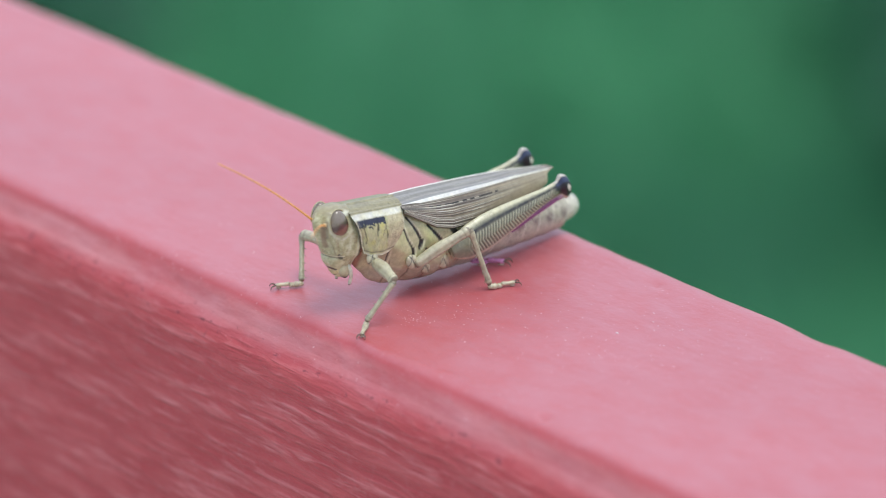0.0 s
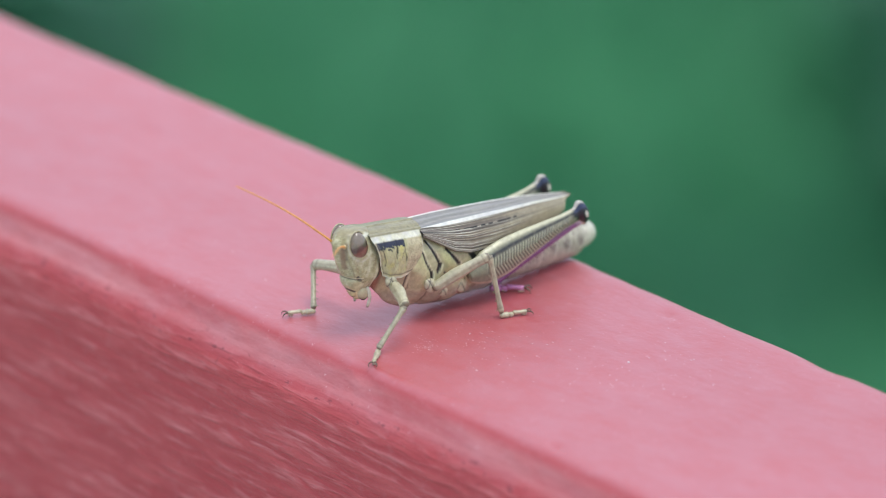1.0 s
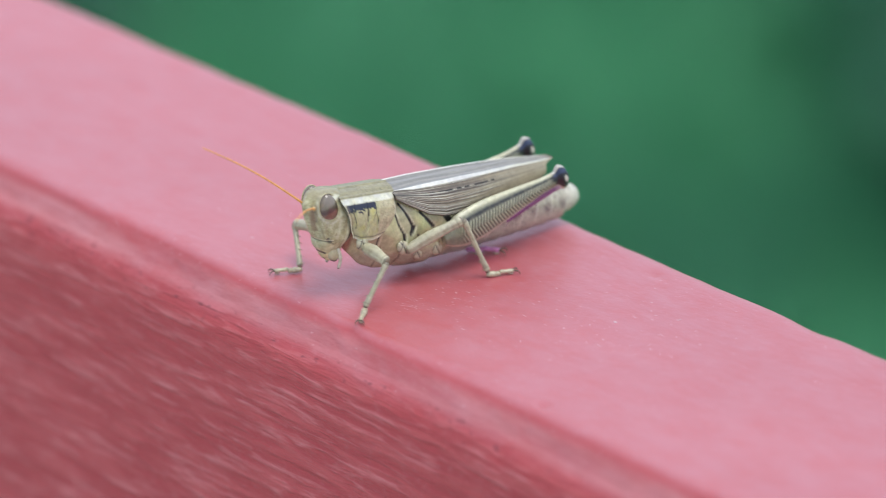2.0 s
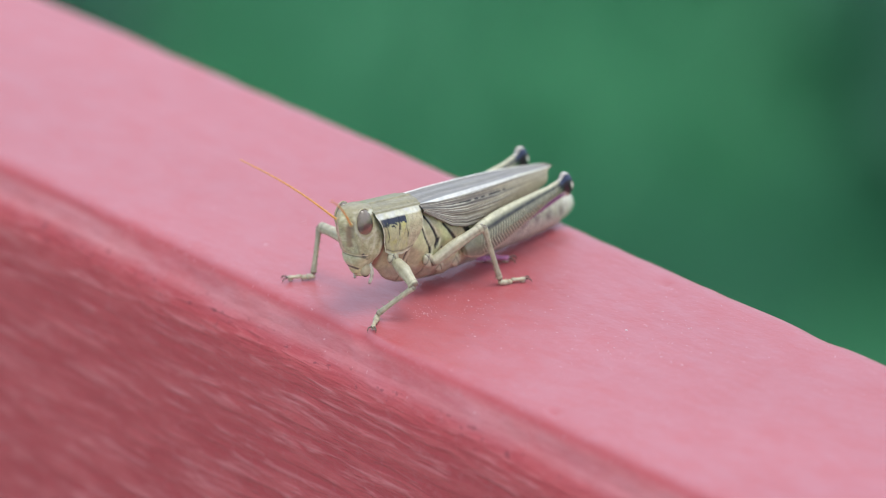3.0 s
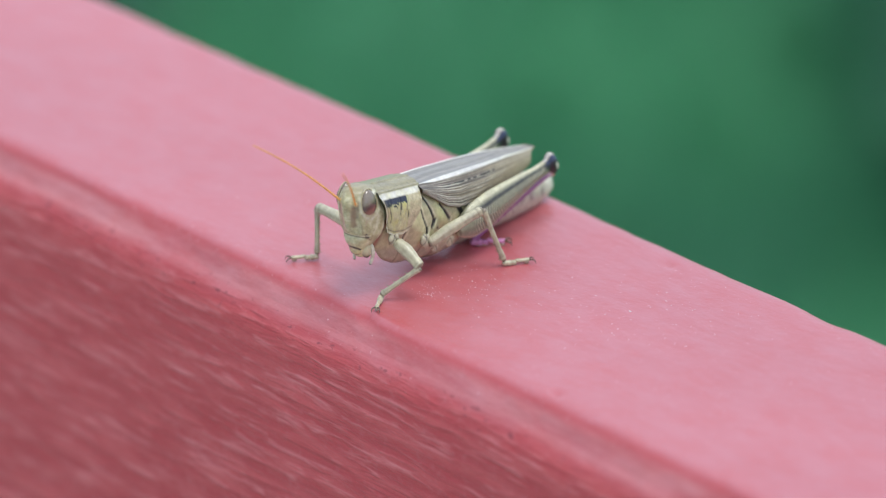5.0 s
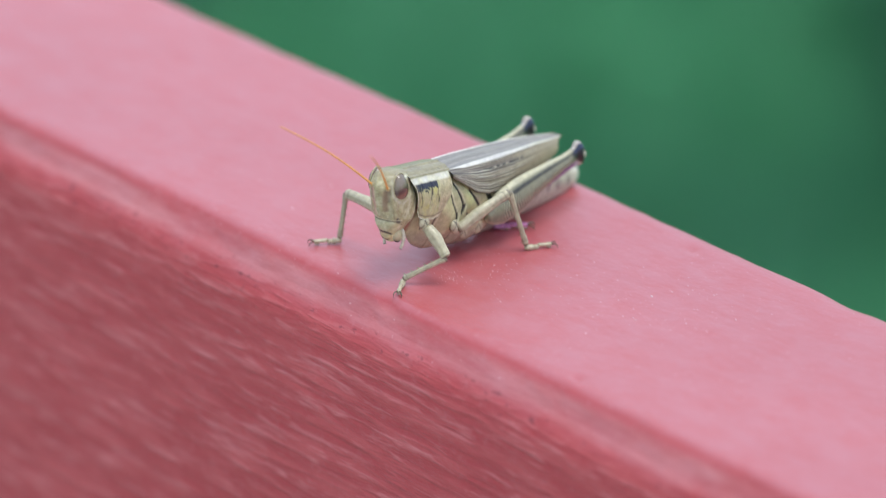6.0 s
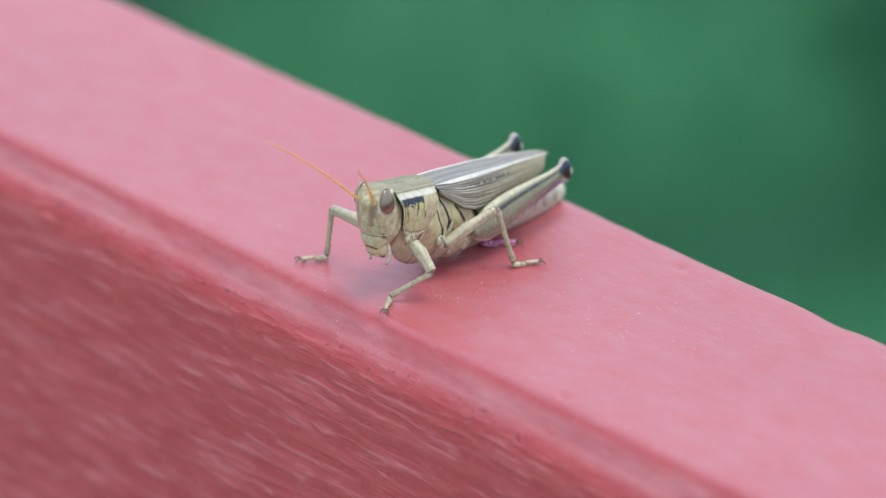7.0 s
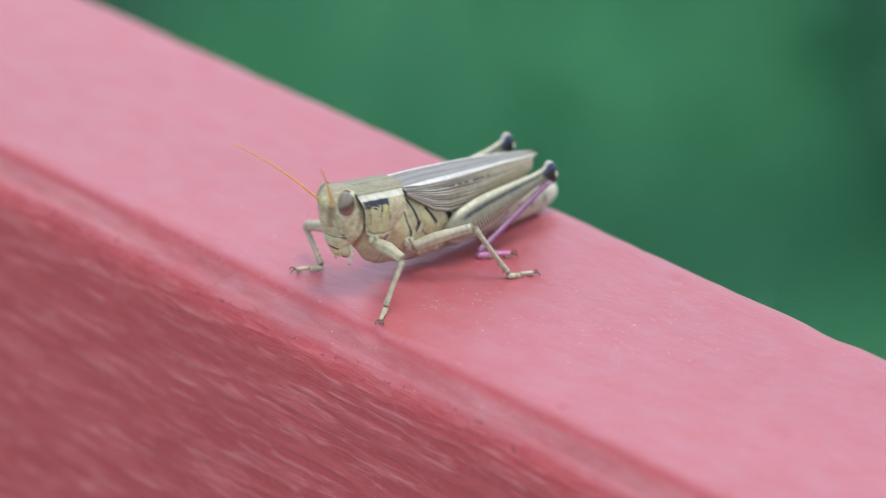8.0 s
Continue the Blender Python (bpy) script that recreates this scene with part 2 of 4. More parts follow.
def merge(pieces):
    """Joins (verts, faces, colours) pieces into one."""
    V, Fc, Cc, n = [], [], [], 0
    for v, f, c in pieces:
        V.append(np.asarray(v))
        Cc.append(np.broadcast_to(np.asarray(c, float), (len(v), 3)))
        Fc += [tuple(i + n for i in q) for q in f]
        n += len(v)
    return np.vstack(V), Fc, np.vstack(Cc)


def loft(points, radii_a, radii_b, sides=16, up=(0, 0, 1), power=2.0, steps=None):
    """Rings along a line of points, smooth between them; half sizes along the side (a) and along up (b)."""
    pts = np.asarray(points, float)
    ra, rb = np.asarray(radii_a, float), np.asarray(radii_b, float)
    s = np.concatenate([[0], np.cumsum(np.linalg.norm(np.diff(pts, axis=0), axis=1))])
    n = steps or max(12, len(pts) * 5)
    q = np.linspace(0, s[-1], n)
    x = np.stack([spline(s, pts[:, i], q) for i in range(3)], 1)
    a, b = np.maximum(spline(s, ra, q), 1e-3), np.maximum(spline(s, rb, q), 1e-3)
    t = np.gradient(x, axis=0)
    t /= np.linalg.norm(t, axis=1)[:, None]
    side = np.cross(np.asarray(up, float), t)
    side /= np.linalg.norm(side, axis=1)[:, None]
    u = np.cross(t, side)
    ang = np.linspace(0, 2 * np.pi, sides, endpoint=False)
    ca, sa = np.cos(ang), np.sin(ang)
    ca = np.sign(ca) * np.abs(ca) ** (2 / power)
    sa = np.sign(sa) * np.abs(sa) ** (2 / power)
    P = x[:, None] + side[:, None] * (ca[None, :, None] * a[:, None, None]) + u[:, None] * (sa[None, :, None] * b[:, None, None])
    return P


def spline(s, v, q):
    """Monotone cubic through (s, v), read at q."""
    s, v, q = np.asarray(s, float), np.asarray(v, float), np.asarray(q, float)
    h = np.diff(s)
    d = np.diff(v) / h
    m = np.zeros(len(s))
    m[0], m[-1] = d[0], d[-1]
    for i in range(1, len(s) - 1):
        m[i] = 0 if d[i - 1] * d[i] <= 0 else 2 / (1 / d[i - 1] + 1 / d[i])
    k = np.clip(np.searchsorted(s, q) - 1, 0, len(s) - 2)
    u = np.clip((q - s[k]) / h[k], 0, 1)
    return ((2 * u**3 - 3 * u**2 + 1) * v[k] + (u**3 - 2 * u**2 + u) * h[k] * m[k]
            + (-2 * u**3 + 3 * u**2) * v[k + 1] + (u**3 - u**2) * h[k] * m[k + 1])


def blend(base, colour, w):
    w = np.clip(w, 0, 1)[:, None]
    return base * (1 - w) + np.asarray(colour, float) * w


def band(v, lo, hi, soft):
    return np.clip((v - lo) / soft + 0.5, 0, 1) * np.clip((hi - v) / soft + 0.5, 0, 1)


def stroke(x, z, a, b, half, soft=0.08):
    """Weight of a line from a to b in the x-z plane."""
    a, b = np.array(a, float), np.array(b, float)
    d = b - a
    u = np.clip(((x - a[0]) * d[0] + (z - a[1]) * d[1]) / (d @ d), 0, 1)
    r = np.hypot(x - a[0] - u * d[0], z - a[1] - u * d[1])
    return np.clip((half - r) / soft + 0.5, 0, 1)


def speckle(V, scale, seed=0.0):
    return np.array([noise.noise(Vector((p[0] * scale + seed, p[1] * scale, p[2] * scale))) for p in V])


def ball(c, r, nu=10, nv=14):
    th = np.linspace(0.02, np.pi - 0.02, nu)
    ph = np.linspace(0, 2 * np.pi, nv, endpoint=False)
    P = np.stack([np.sin(th)[:, None] * np.cos(ph), np.sin(th)[:, None] * np.sin(ph), np.cos(th)[:, None] * np.ones(nv)], 2)
    return lattice(P * np.asarray(r, float) + np.asarray(c, float), True, (True, True), flip=True)


# ---- the red rail ----
railing = tagged(new("railing"), "red-painted wooden rail with chalky brushed paint and rounded edges", "railing", kind="structure")


def build_rail():
    xs = np.concatenate([np.linspace(-1200, -130, 24), np.linspace(-125, -85, 30), np.linspace(-84, 74, 264), np.linspace(75, 110, 30), np.linspace(120, 1200, 24)])
    prof = [(16.9, -88), (16.9, -40), (16.9, -12), (16.9, -6), (16.8, -3), (16.5, -1.6), (15.9, -0.7), (15.2, -0.2), (14.4, 0)]
    prof += [(y, 0.0) for y in np.linspace(13.4, -15.2, 58)]
    prof += [(-15.7, -0.02), (-16.1, -0.07), (-16.5, -0.2), (-16.9, -0.5), (-17.25, -0.95), (-17.55, -1.45), (-17.85, -1.98), (-18.15, -2.5), (-18.5, -3.05), (-18.83, -3.58), (-19.1, -4.1), (-19.3, -4.65), (-19.45, -5.3), (-19.56, -6.1), (-19.64, -7.0), (-19.68, -8.0)]
    prof += [(-19.7, z) for z in np.linspace(-8.6, -46, 86)] + [(-19.7, -66), (-19.7, -88)]
    prof = np.array(prof)
    P = np.zeros((len(xs), len(prof), 3))
    for i, x in enumerate(xs):
        for j, (y, z) in enumerate(prof):
            wav = noise.noise(Vector((x * 0.03, y * 0.02, z * 0.02 + 3)))
            mid = noise.noise(Vector((x * 0.11, y * 0.35 + 7, z * 0.35)))
            fin = noise.noise(Vector((x * 0.45, y * 1.3, z * 1.3 + 11)))
            dy = dz = 0.0
            if z > -0.06:
                dz = 0.10 * wav + 0.05 * mid + 0.022 * fin
            elif y > 14:
                dy = 0.18 * wav + 0.10 * noise.noise(Vector((x * 0.25, z * 0.3, 5)))
                dz = 0.12 * mid + 0.06 * fin
            else:
                # worn arris, running out into the slightly slanting brushed relief of the face
                g = z + 0.12 * x
                k = min(max((-3.6 - z) / 4.5, 0.0), 1.0)
                dy = 0.24 * wav + (1 - k) * (0.20 * mid + 0.20 * fin) + k * (0.10 * noise.noise(Vector((x * 0.06, g * 0.7, 2))) + 0.07 * noise.noise(Vector((x * 0.16, g * 1.5, 9))))
                dz = (1 - k) * (0.18 * wav + 0.20 * noise.noise(Vector((x * 0.06, y * 0.5, 21))) + 0.08 * fin)
            # chip out of the far arris, pits in the top
            for cx, cy, r, depth in ((38.6, 16.4, 0.9, 0.5), (40.2, 16.2, 2.6, 0.22), (21.7, 12.6, 0.7, 0.3), (34.8, -15.4, 0.8, 0.35), (21.2, -19.3, 0.8, 0.4), (9.4, -17.0, 1.0, 0.35)):
                d2 = ((x - cx) / r) ** 2 + ((y - cy) / (r * 0.6)) ** 2
                if d2 < 6 and z > -4:
                    dz -= depth * math.exp(-d2)
                    if cy > 14:
                        dy -= depth * math.exp(-d2)
            P[i, j] = (x, y + dy, z + dz)
    v, f = lattice(P * MM)
    nv = len(prof)
    for row in (0, len(xs) - 1):
        f.append(tuple(row * nv + j for j in (range(nv) if row == 0 else reversed(range(nv)))))
    for i in range(len(xs) - 1):
        f.append((i * nv + nv - 1, i * nv, (i + 1) * nv, (i + 1) * nv + nv - 1))
    link_mesh("top_rail", v, f, RED, railing, "red-painted board with brush marks and painted-in pale glints")


build_rail()


def build_post(x):
    h = 0.0445
    bm = bmesh.new()
    bmesh.ops.create_cube(bm, size=1.0, matrix=Matrix.Translation((x, 0.0620, -0.51)) @ Matrix.Diagonal((2 * h, 2 * h, 0.96, 1)))
    bmesh.ops.bevel(bm, geom=bm.edges[:], offset=0.004, segments=2, affect="EDGES")
    me = bpy.data.meshes.new("post")
    bm.to_mesh(me)
    bm.free()
    me.materials.append(RED)
    ob = new("post", me)
    ob.parent = railing


for px in (-1.1, 1.1):
    build_post(px)


def build_grit():
    """White grit and paint dust lying on the rail."""
    rnd = random.Random(4)
    pieces = []
    spots = [(26.7, 2.1, 0.11), (11.2, -4.5, 0.08), (12.0, -3.6, 0.07), (-14.0, -4.0, 0.09), (-20.0, -8.5, 0.08), (-12.5, -10.5, 0.08)]
    for _ in range(70):
        spots.append((rnd.gauss(11.5, 3.0), rnd.gauss(-5.5, 2.2), rnd.uniform(0.016, 0.038)))
    for _ in range(45):
        spots.append((rnd.gauss(10.2, 0.8), rnd.gauss(-9.3, 0.7), rnd.uniform(0.018, 0.04)))
    for _ in range(240):
        spots.append((rnd.uniform(-40, 60), rnd.uniform(-15, 14), rnd.uniform(0.014, 0.04)))
    for _ in range(90):
        spots.append((rnd.gauss(24, 8), rnd.gauss(1, 5), rnd.uniform(0.018, 0.06)))
    for _ in range(14):
        spots.append((rnd.gauss(13.5, 1.2), rnd.gauss(-4.2, 1.0), rnd.uniform(0.02, 0.05)))
    for x, y, r in spots:
        if not (-15 < y < 14):
            continue
        v, f = ball((x, y, 0.02 + r * 0.3), (r * rnd.uniform(0.8, 2.6), r * rnd.uniform(0.7, 1.2), r * 0.6), 4, 6)
        pieces.append((v * MM, f, (1, 1, 1)))
    v, f, _ = merge(pieces)
    tagged(link_mesh("dust_specks", v, f, DUST), "tiny white grains of grit scattered on the red rail", "dust", kind="stuff")


build_grit()

# ---- unseen floor and wall added behind the camera to bounce light onto the rail ----


def slab(name, lo, hi, material, label, category):
    bm = bmesh.new()
    c = [(a + b) / 2 for a, b in zip(lo, hi)]
    d = [b - a for a, b in zip(lo, hi)]
    bmesh.ops.create_cube(bm, size=1.0, matrix=Matrix.Translation(c) @ Matrix.Diagonal((*d, 1)))
    bmesh.ops.bevel(bm, geom=bm.edges[:], offset=0.004, segments=1, affect="EDGES")
    me = bpy.data.meshes.new(name)
    bm.to_mesh(me)
    bm.free()
    me.materials.append(material)
    tagged(new(name, me), label, category, kind="structure")


slab("floor_bounce", (-3.2, -3.6, -1.01), (3.2, 0.10, -0.94), plain("bounce floor grey", (0.46, 0.42, 0.40), 0.7, 0.3, 9.0, 0.2), "plain grey floor, added unseen to bounce light up", "deck")
slab("wall_bounce", (-3.2, -3.76, -1.0), (3.2, -3.602, 1.7), plain("bounce wall pale", (0.75, 0.74, 0.73), 0.6, 0.2, 14.0, 0.06), "plain pale wall behind the camera, added to bounce light", "wall")

# ---- the lawn behind ----


def build_ground():
    rings = [0.0, 0.6, 1.2, 2, 3, 4.5, 7, 12, 25, 60, 150, 400, 1000]
    P = np.zeros((len(rings), 40, 3))
    for i, r in enumerate(rings):
        for j in range(40):
            a = 2 * math.pi * j / 40
            x, y = -1.5 + r * math.cos(a), 1.4 + r * math.sin(a)
            P[i, j] = (x, y, -1.0 + 0.02 * noise.noise(Vector((x, y, 0))))
    v, f = lattice(P[1:], True, (True, False), flip=True)
    tagged(link_mesh("ground", v, f, LAWN), "green lawn, out of focus behind the rail", "lawn", kind="structure")


build_ground()


def blade_mesh(rnd, n, area, height, width, lean):
    V, Fc = [], []
    for _ in range(n):
        x, y = area(rnd)
        h = rnd.uniform(*height)
        a = rnd.uniform(0, 2 * math.pi)
        w = width * rnd.uniform(0.7, 1.3)
        b = rnd.uniform(0, 2 * math.pi)
        lx, ly = math.cos(b) * h * lean * rnd.random(), math.sin(b) * h * lean * rnd.random()
        dx, dy = math.cos(a) * w, math.sin(a) * w
        k = len(V)
        V += [(x - dx, y - dy, -1.01), (x + dx, y + dy, -1.01), (x + dx * 0.8 + lx * 0.4, y + dy * 0.8 + ly * 0.4, -1 + h * 0.6),
              (x - dx * 0.8 + lx * 0.4, y - dy * 0.8 + ly * 0.4, -1 + h * 0.6), (x + lx, y + ly, -1 + h)]
        Fc += [(k, k + 1, k + 2, k + 3), (k + 3, k + 2, k + 4)]
    return V, Fc


def build_grass():
    rnd = random.Random(11)

    def spread(r):
        return -1.55 + r.gauss(0, 0.75), 1.4 + r.gauss(0, 0.75)

    v, f = blade_mesh(rnd, 26000, spread, (0.03, 0.075), 0.0022, 1.0)
    tagged(link_mesh("grass", v, f, GRASS), "short green lawn grass, strongly blurred", "grass", kind="stuff")


build_grass()


def build_plant(x, y, size, seed):
    """A low leafy plant: stems and many small leaves."""
    rnd = random.Random(seed)
    plant = tagged(new("leafy_plant"), "low dark green leafy plant growing in the lawn", "plant", group="plants in the lawn")
    plant.location = (x + 0.017, y + 0.019, -1.0)
    V, Fc = [], []
    stems = []
    for _ in range(14):
        a, s = rnd.uniform(0, 2 * math.pi), rnd.uniform(0.2, 1.0) * size
        tip = np.array((math.cos(a) * s * 0.7, math.sin(a) * s * 0.7, size * rnd.uniform(0.5, 1.0)))
        P = loft([(0, 0, -0.01), tip * 0.5 + (0, 0, 0.02), tip], [0.003, 0.0022, 0.001], [0.003, 0.0022, 0.001], 6, (0.3, 0.2, 1.0), steps=6)
        sv, sf = lattice(P, True)
        stems.append((sv, sf, (1, 1, 1)))
        for _ in range(26):
            c = tip * rnd.uniform(0.3, 1.0) + np.array([rnd.gauss(0, 0.03) for _ in range(3)])
            c[2] = max(c[2], 0.01)
            d = Vector((rnd.gauss(0, 1), rnd.gauss(0, 1), rnd.gauss(0.2, 0.5))).normalized()
            w = d.cross(Vector((rnd.random(), rnd.random(), 1))).normalized()
            n = d.cross(w)
            L, W = rnd.uniform(0.025, 0.05), rnd.uniform(0.010, 0.018)
            k = len(V)
            c = Vector(c)
            V += [c, c + d * L * 0.35 + w * W - n * 0.003, c + d * L * 0.75 + w * W * 0.7, c + d * L, c + d * L * 0.75 - w * W * 0.7, c + d * L * 0.35 - w * W - n * 0.003, c + d * L * 0.5 + n * 0.004]
            Fc += [(k, k + 1, k + 6), (k + 1, k + 2, k + 6), (k + 2, k + 3, k + 6), (k + 3, k + 4, k + 6), (k + 4, k + 5, k + 6), (k + 5, k, k + 6)]
    sv, sf, _ = merge(stems)
    link_mesh("stem", sv, sf, LEAF, plant)
    tagged(link_mesh("leaves", V, Fc, LEAF, plant), kind="stuff")


for i, (px, py, ps) in enumerate([(-1.42, 1.72, 0.16), (-1.50, 1.92, 0.2), (-1.28, 1.70, 0.2), (-2.0, 1.42, 0.1), (-2.22, 1.5, 0.16), (-1.62, 2.15, 0.2), (-1.57, 2.0, 0.16), (-1.69, 1.97, 0.12), (-1.55, 1.86, 0.1)]):
    build_plant(px, py, ps, 40 + i)

# ---- the grasshopper (its own space: x forward, y to its left, z up, millimetres) ----
hopper = tagged(new("grasshopper"), "pale olive grasshopper with cream wing stripes perched on the red rail", "grasshopper")

OLIVE = np.array((0.40, 0.36, 0.20))
CREAM = np.array((0.72, 0.70, 0.58))
BLACK = np.array((0.012, 0.012, 0.014))
YELLOW = np.array((0.52, 0.48, 0.17))
GREY = np.array((0.42, 0.39, 0.34))
PURPLE = np.array((0.23, 0.065, 0.21))


def slope(v):
    """Leans the lower face back and carries the cheeks towards the shoulder shield."""
    z = v[..., 2]
    cx = np.interp(z, [2.5, 10], [11.9, 12.0])
    back = np.clip(cx - v[..., 0], 0, None) * np.interp(z, [3.5, 5.0, 7.5, 9.2], [0.0, 0.42, 0.42, 0.0])
    v[..., 0] += np.interp(z, [2.2, 3.5, 5.0, 7.0, 8.5], [-1.35, -1.05, -0.62, -0.25, 0.0]) - back
    v[..., 1] *= 1 + np.interp(back, [0, 0.5, 1.0], [0, 0.22, 0.42])
    return v


def build_head():
    rings = np.array([(2.55, 11.9, 0.6, 0.5), (3.2, 11.95, 1.05, 0.85), (4.2, 11.98, 1.4, 1.25), (5.0, 11.88, 1.62, 1.6), (6.2, 11.9, 1.95, 1.82), (7.5, 12.05, 2.13, 1.83),
                      (8.5, 12.15, 2.13, 1.75), (9.2, 12.1, 1.98, 1.62), (9.7, 12.05, 1.65, 1.4), (9.95, 11.9, 1.2, 0.95), (10.03, 11.8, 0.4, 0.4)])
    q = np.linspace(2.55, 10.03, 90)
    cx, rx, ry = (spline(rings[:, 0], rings[:, i], q) for i in (1, 2, 3))
    ang = np.linspace(0, 2 * np.pi, 110, endpoint=False)
    ca, sa = np.cos(ang), np.sin(ang)
    ca, sa = np.sign(ca) * np.abs(ca) ** 0.92, np.sign(sa) * np.abs(sa) ** 0.92
    P = np.stack([cx[:, None] + rx[:, None] * ca, ry[:, None] * sa, q[:, None] * np.ones(110)], 2)
    x, y, z = P[..., 0], P[..., 1], P[..., 2]
    front = np.clip((ca - 0.3) / 0.5, 0, 1)[None]
    # frontal ridge between two shallow furrows, groove over the mouth shield, cheek furrow
    P[..., 0] += front * (0.22 * np.exp(-((y / 0.42) ** 2)) - 0.20 * np.exp(-(((np.abs(y) - 0.95) / 0.35) ** 2))) * np.clip((z - 5) / 1.0, 0, 1) * np.clip((9.6 - z) / 0.8, 0, 1)
    P[..., 0] -= front * 0.18 * np.exp(-(((z - 5.0) / 0.14) ** 2))
    P[..., 0] += front * 0.15 * np.exp(-(((z - 4.2) / 0.5) ** 2))
    cheek = np.exp(-(((x - 12.75 - (z - 6) * 0.12) / 0.12) ** 2)) * np.clip((7.0 - z) / 0.4, 0, 1) * np.clip((z - 4.8) / 0.3, 0, 1)
    P[..., 1] -= 0.12 * cheek * np.sign(y)
    v, f = lattice(P, True, (True, True), flip=False)
    x, y, z = v[:, 0].copy(), v[:, 1].copy(), v[:, 2].copy()
    slope(v)
    c = np.tile(np.array((0.37, 0.34, 0.20)), (len(v), 1))
    s = speckle(v, 2.2)
    c = blend(c, (0.52, 0.49, 0.34), np.clip(s * 1.6, 0, 1))
    c = blend(c, (0.30, 0.26, 0.14), np.clip(-s * 1.6, 0, 1) * 0.8)
    worm = np.clip(1 - np.abs(speckle(v, 3.2, 4)) * 7, 0, 1)
    c = blend(c, (0.16, 0.12, 0.06), worm * 0.55)
    c = blend(c, (0.56, 0.52, 0.36), np.clip(1 - np.abs(speckle(v, 3.6, 14)) * 8, 0, 1) * 0.5)
    ay = np.abs(y)
    socket = np.hypot((x - 12.45) / 1.05, (z - 8.62) / 1.42)
    c = blend(c, CREAM * 0.85, band(socket, 1.0, 1.2, 0.1) * (ay > 0.9) * (0.45 + 0.4 * s))
    c = blend(c, CREAM * 0.9, band(z, 9.35, 9.75, 0.2) * band(ay, 1.3, 2.2, 0.3) * band(x, 9, 12.4, 0.4))
    c = blend(c, CREAM * 0.75, stroke(x, z, (13.4, 9.4), (13.5, 8.7), 0.12) * (ay > 1.2) * 0.7)
    c = blend(c, (0.24, 0.2, 0.11), stroke(x, z, (13.6, 7.0), (12.95, 5.1), 0.07) * (ay > 1.2) * 0.8)
    c = blend(c, (0.06, 0.05, 0.04), band(z, 4.96, 5.06, 0.08) * (x > 12.2) * 0.85)
    c = blend(c, (0.60, 0.56, 0.40), stroke(x, z, (10.75, 4.8), (10.3, 7.4), 0.14, 0.2) * 0.7)
    c = blend(c, (0.10, 0.08, 0.05), stroke(x, z, (12.9, 5.0), (12.2, 4.7), 0.05) * (ay > 0.9))
    c = blend(c, BLACK, stroke(x, z, (12.55, 4.95), (12.75, 5.25), 0.17) * (ay > 0.9))
    c = blend(c, (0.48, 0.43, 0.27), band(z, 3.6, 4.9, 0.3) * (x > 12.4) * 0.5)
    c = blend(c, (0.66, 0.58, 0.36), band(z, 2.6, 3.5, 0.2) * (x > 12.0) * 0.7)
    c = blend(c, BLACK, stroke(x, z, (12.9, 3.55), (13.3, 3.75), 0.10) * 0.9)
    c = blend(c, (0.16, 0.12, 0.08), stroke(ay, z, (0.9, 7.3), (1.0, 8.6), 0.26, 0.2) * (x > 13.4) * 0.7)
    c = blend(c, (0.16, 0.13, 0.08), stroke(x, z, (11.0, 4.6), (10.5, 6.6), 0.1) * 0.8)
    # olive-brown crown, cream cheek rim with a black line behind it, dark groove over the lip
    c = blend(c, (0.25, 0.21, 0.12), np.clip((z - 9.25) / 0.3, 0, 1) * (ay < 1.25) * 0.75)
    rear = np.interp(z, [4.6, 6.0, 7.5, 9.0], [11.0, 10.75, 10.6, 10.7])
    c = blend(c, (0.60, 0.56, 0.42), band(x - rear, 0.10, 0.36, 0.12) * (ay > 0.8) * (z < 9.2) * 0.8)
    c = blend(c, (0.05, 0.04, 0.03), band(x - rear, -0.25, 0.04, 0.1) * (ay > 0.8) * (z < 9.2) * 0.85)
    c = blend(c, (0.62, 0.58, 0.44), band(z, 5.09, 5.22, 0.06) * (x > 12.2) * 0.8)
    c = blend(c, (0.60, 0.56, 0.42), stroke(x, z, (11.55, 7.3), (11.9, 5.3), 0.10, 0.12) * (ay > 0.9) * 0.6)
    c = blend(c, (0.21, 0.13, 0.08), stroke(ay, z, (0.62, 6.2), (0.75, 8.1), 0.2, 0.15) * (x > 13.2) * 0.75)
    head = link_mesh("head", v * MM, f, CUTICLE, hopper, "mottled olive head with a blunt upright face", c)

    for side in (1, -1):
        th = np.linspace(0.02, np.pi - 0.02, 26)
        ph = np.linspace(0, 2 * np.pi, 32, endpoint=False)
        E = np.stack([np.sin(th)[:, None] * np.cos(ph), np.sin(th)[:, None] * np.sin(ph), np.cos(th)[:, None] * np.ones(32)], 2)
        taper = 1.0 - 0.18 * E[..., 2]
        E = E * np.array((1.05, 0.74, 1.34))
        E[..., 0] = E[..., 0] * taper + 0.16 * E[..., 2]
        E[..., 1] += -0.10 * E[..., 2]
        E = E + np.array((12.42, 1.36, 8.66))
        ev, ef = lattice(E, True, (True, True), flip=True)
        ec = np.tile(np.array((0.16, 0.074, 0.052)), (len(ev), 1))
        ec = blend(ec, (0.18, 0.15, 0.12), band(ev[:, 2] + (ev[:, 0] - 12.45) * 0.5, 8.75, 11, 0.5) * 0.9)
        ec = blend(ec, (0.05, 0.026, 0.022), band(ev[:, 2] + (ev[:, 0] - 12.45) * 0.5, 8.3, 8.9, 0.3) * 0.8)
        ec = blend(ec, (0.24, 0.17, 0.13), np.clip((7.75 - ev[:, 2]) / 0.3, 0, 1) * 0.6)
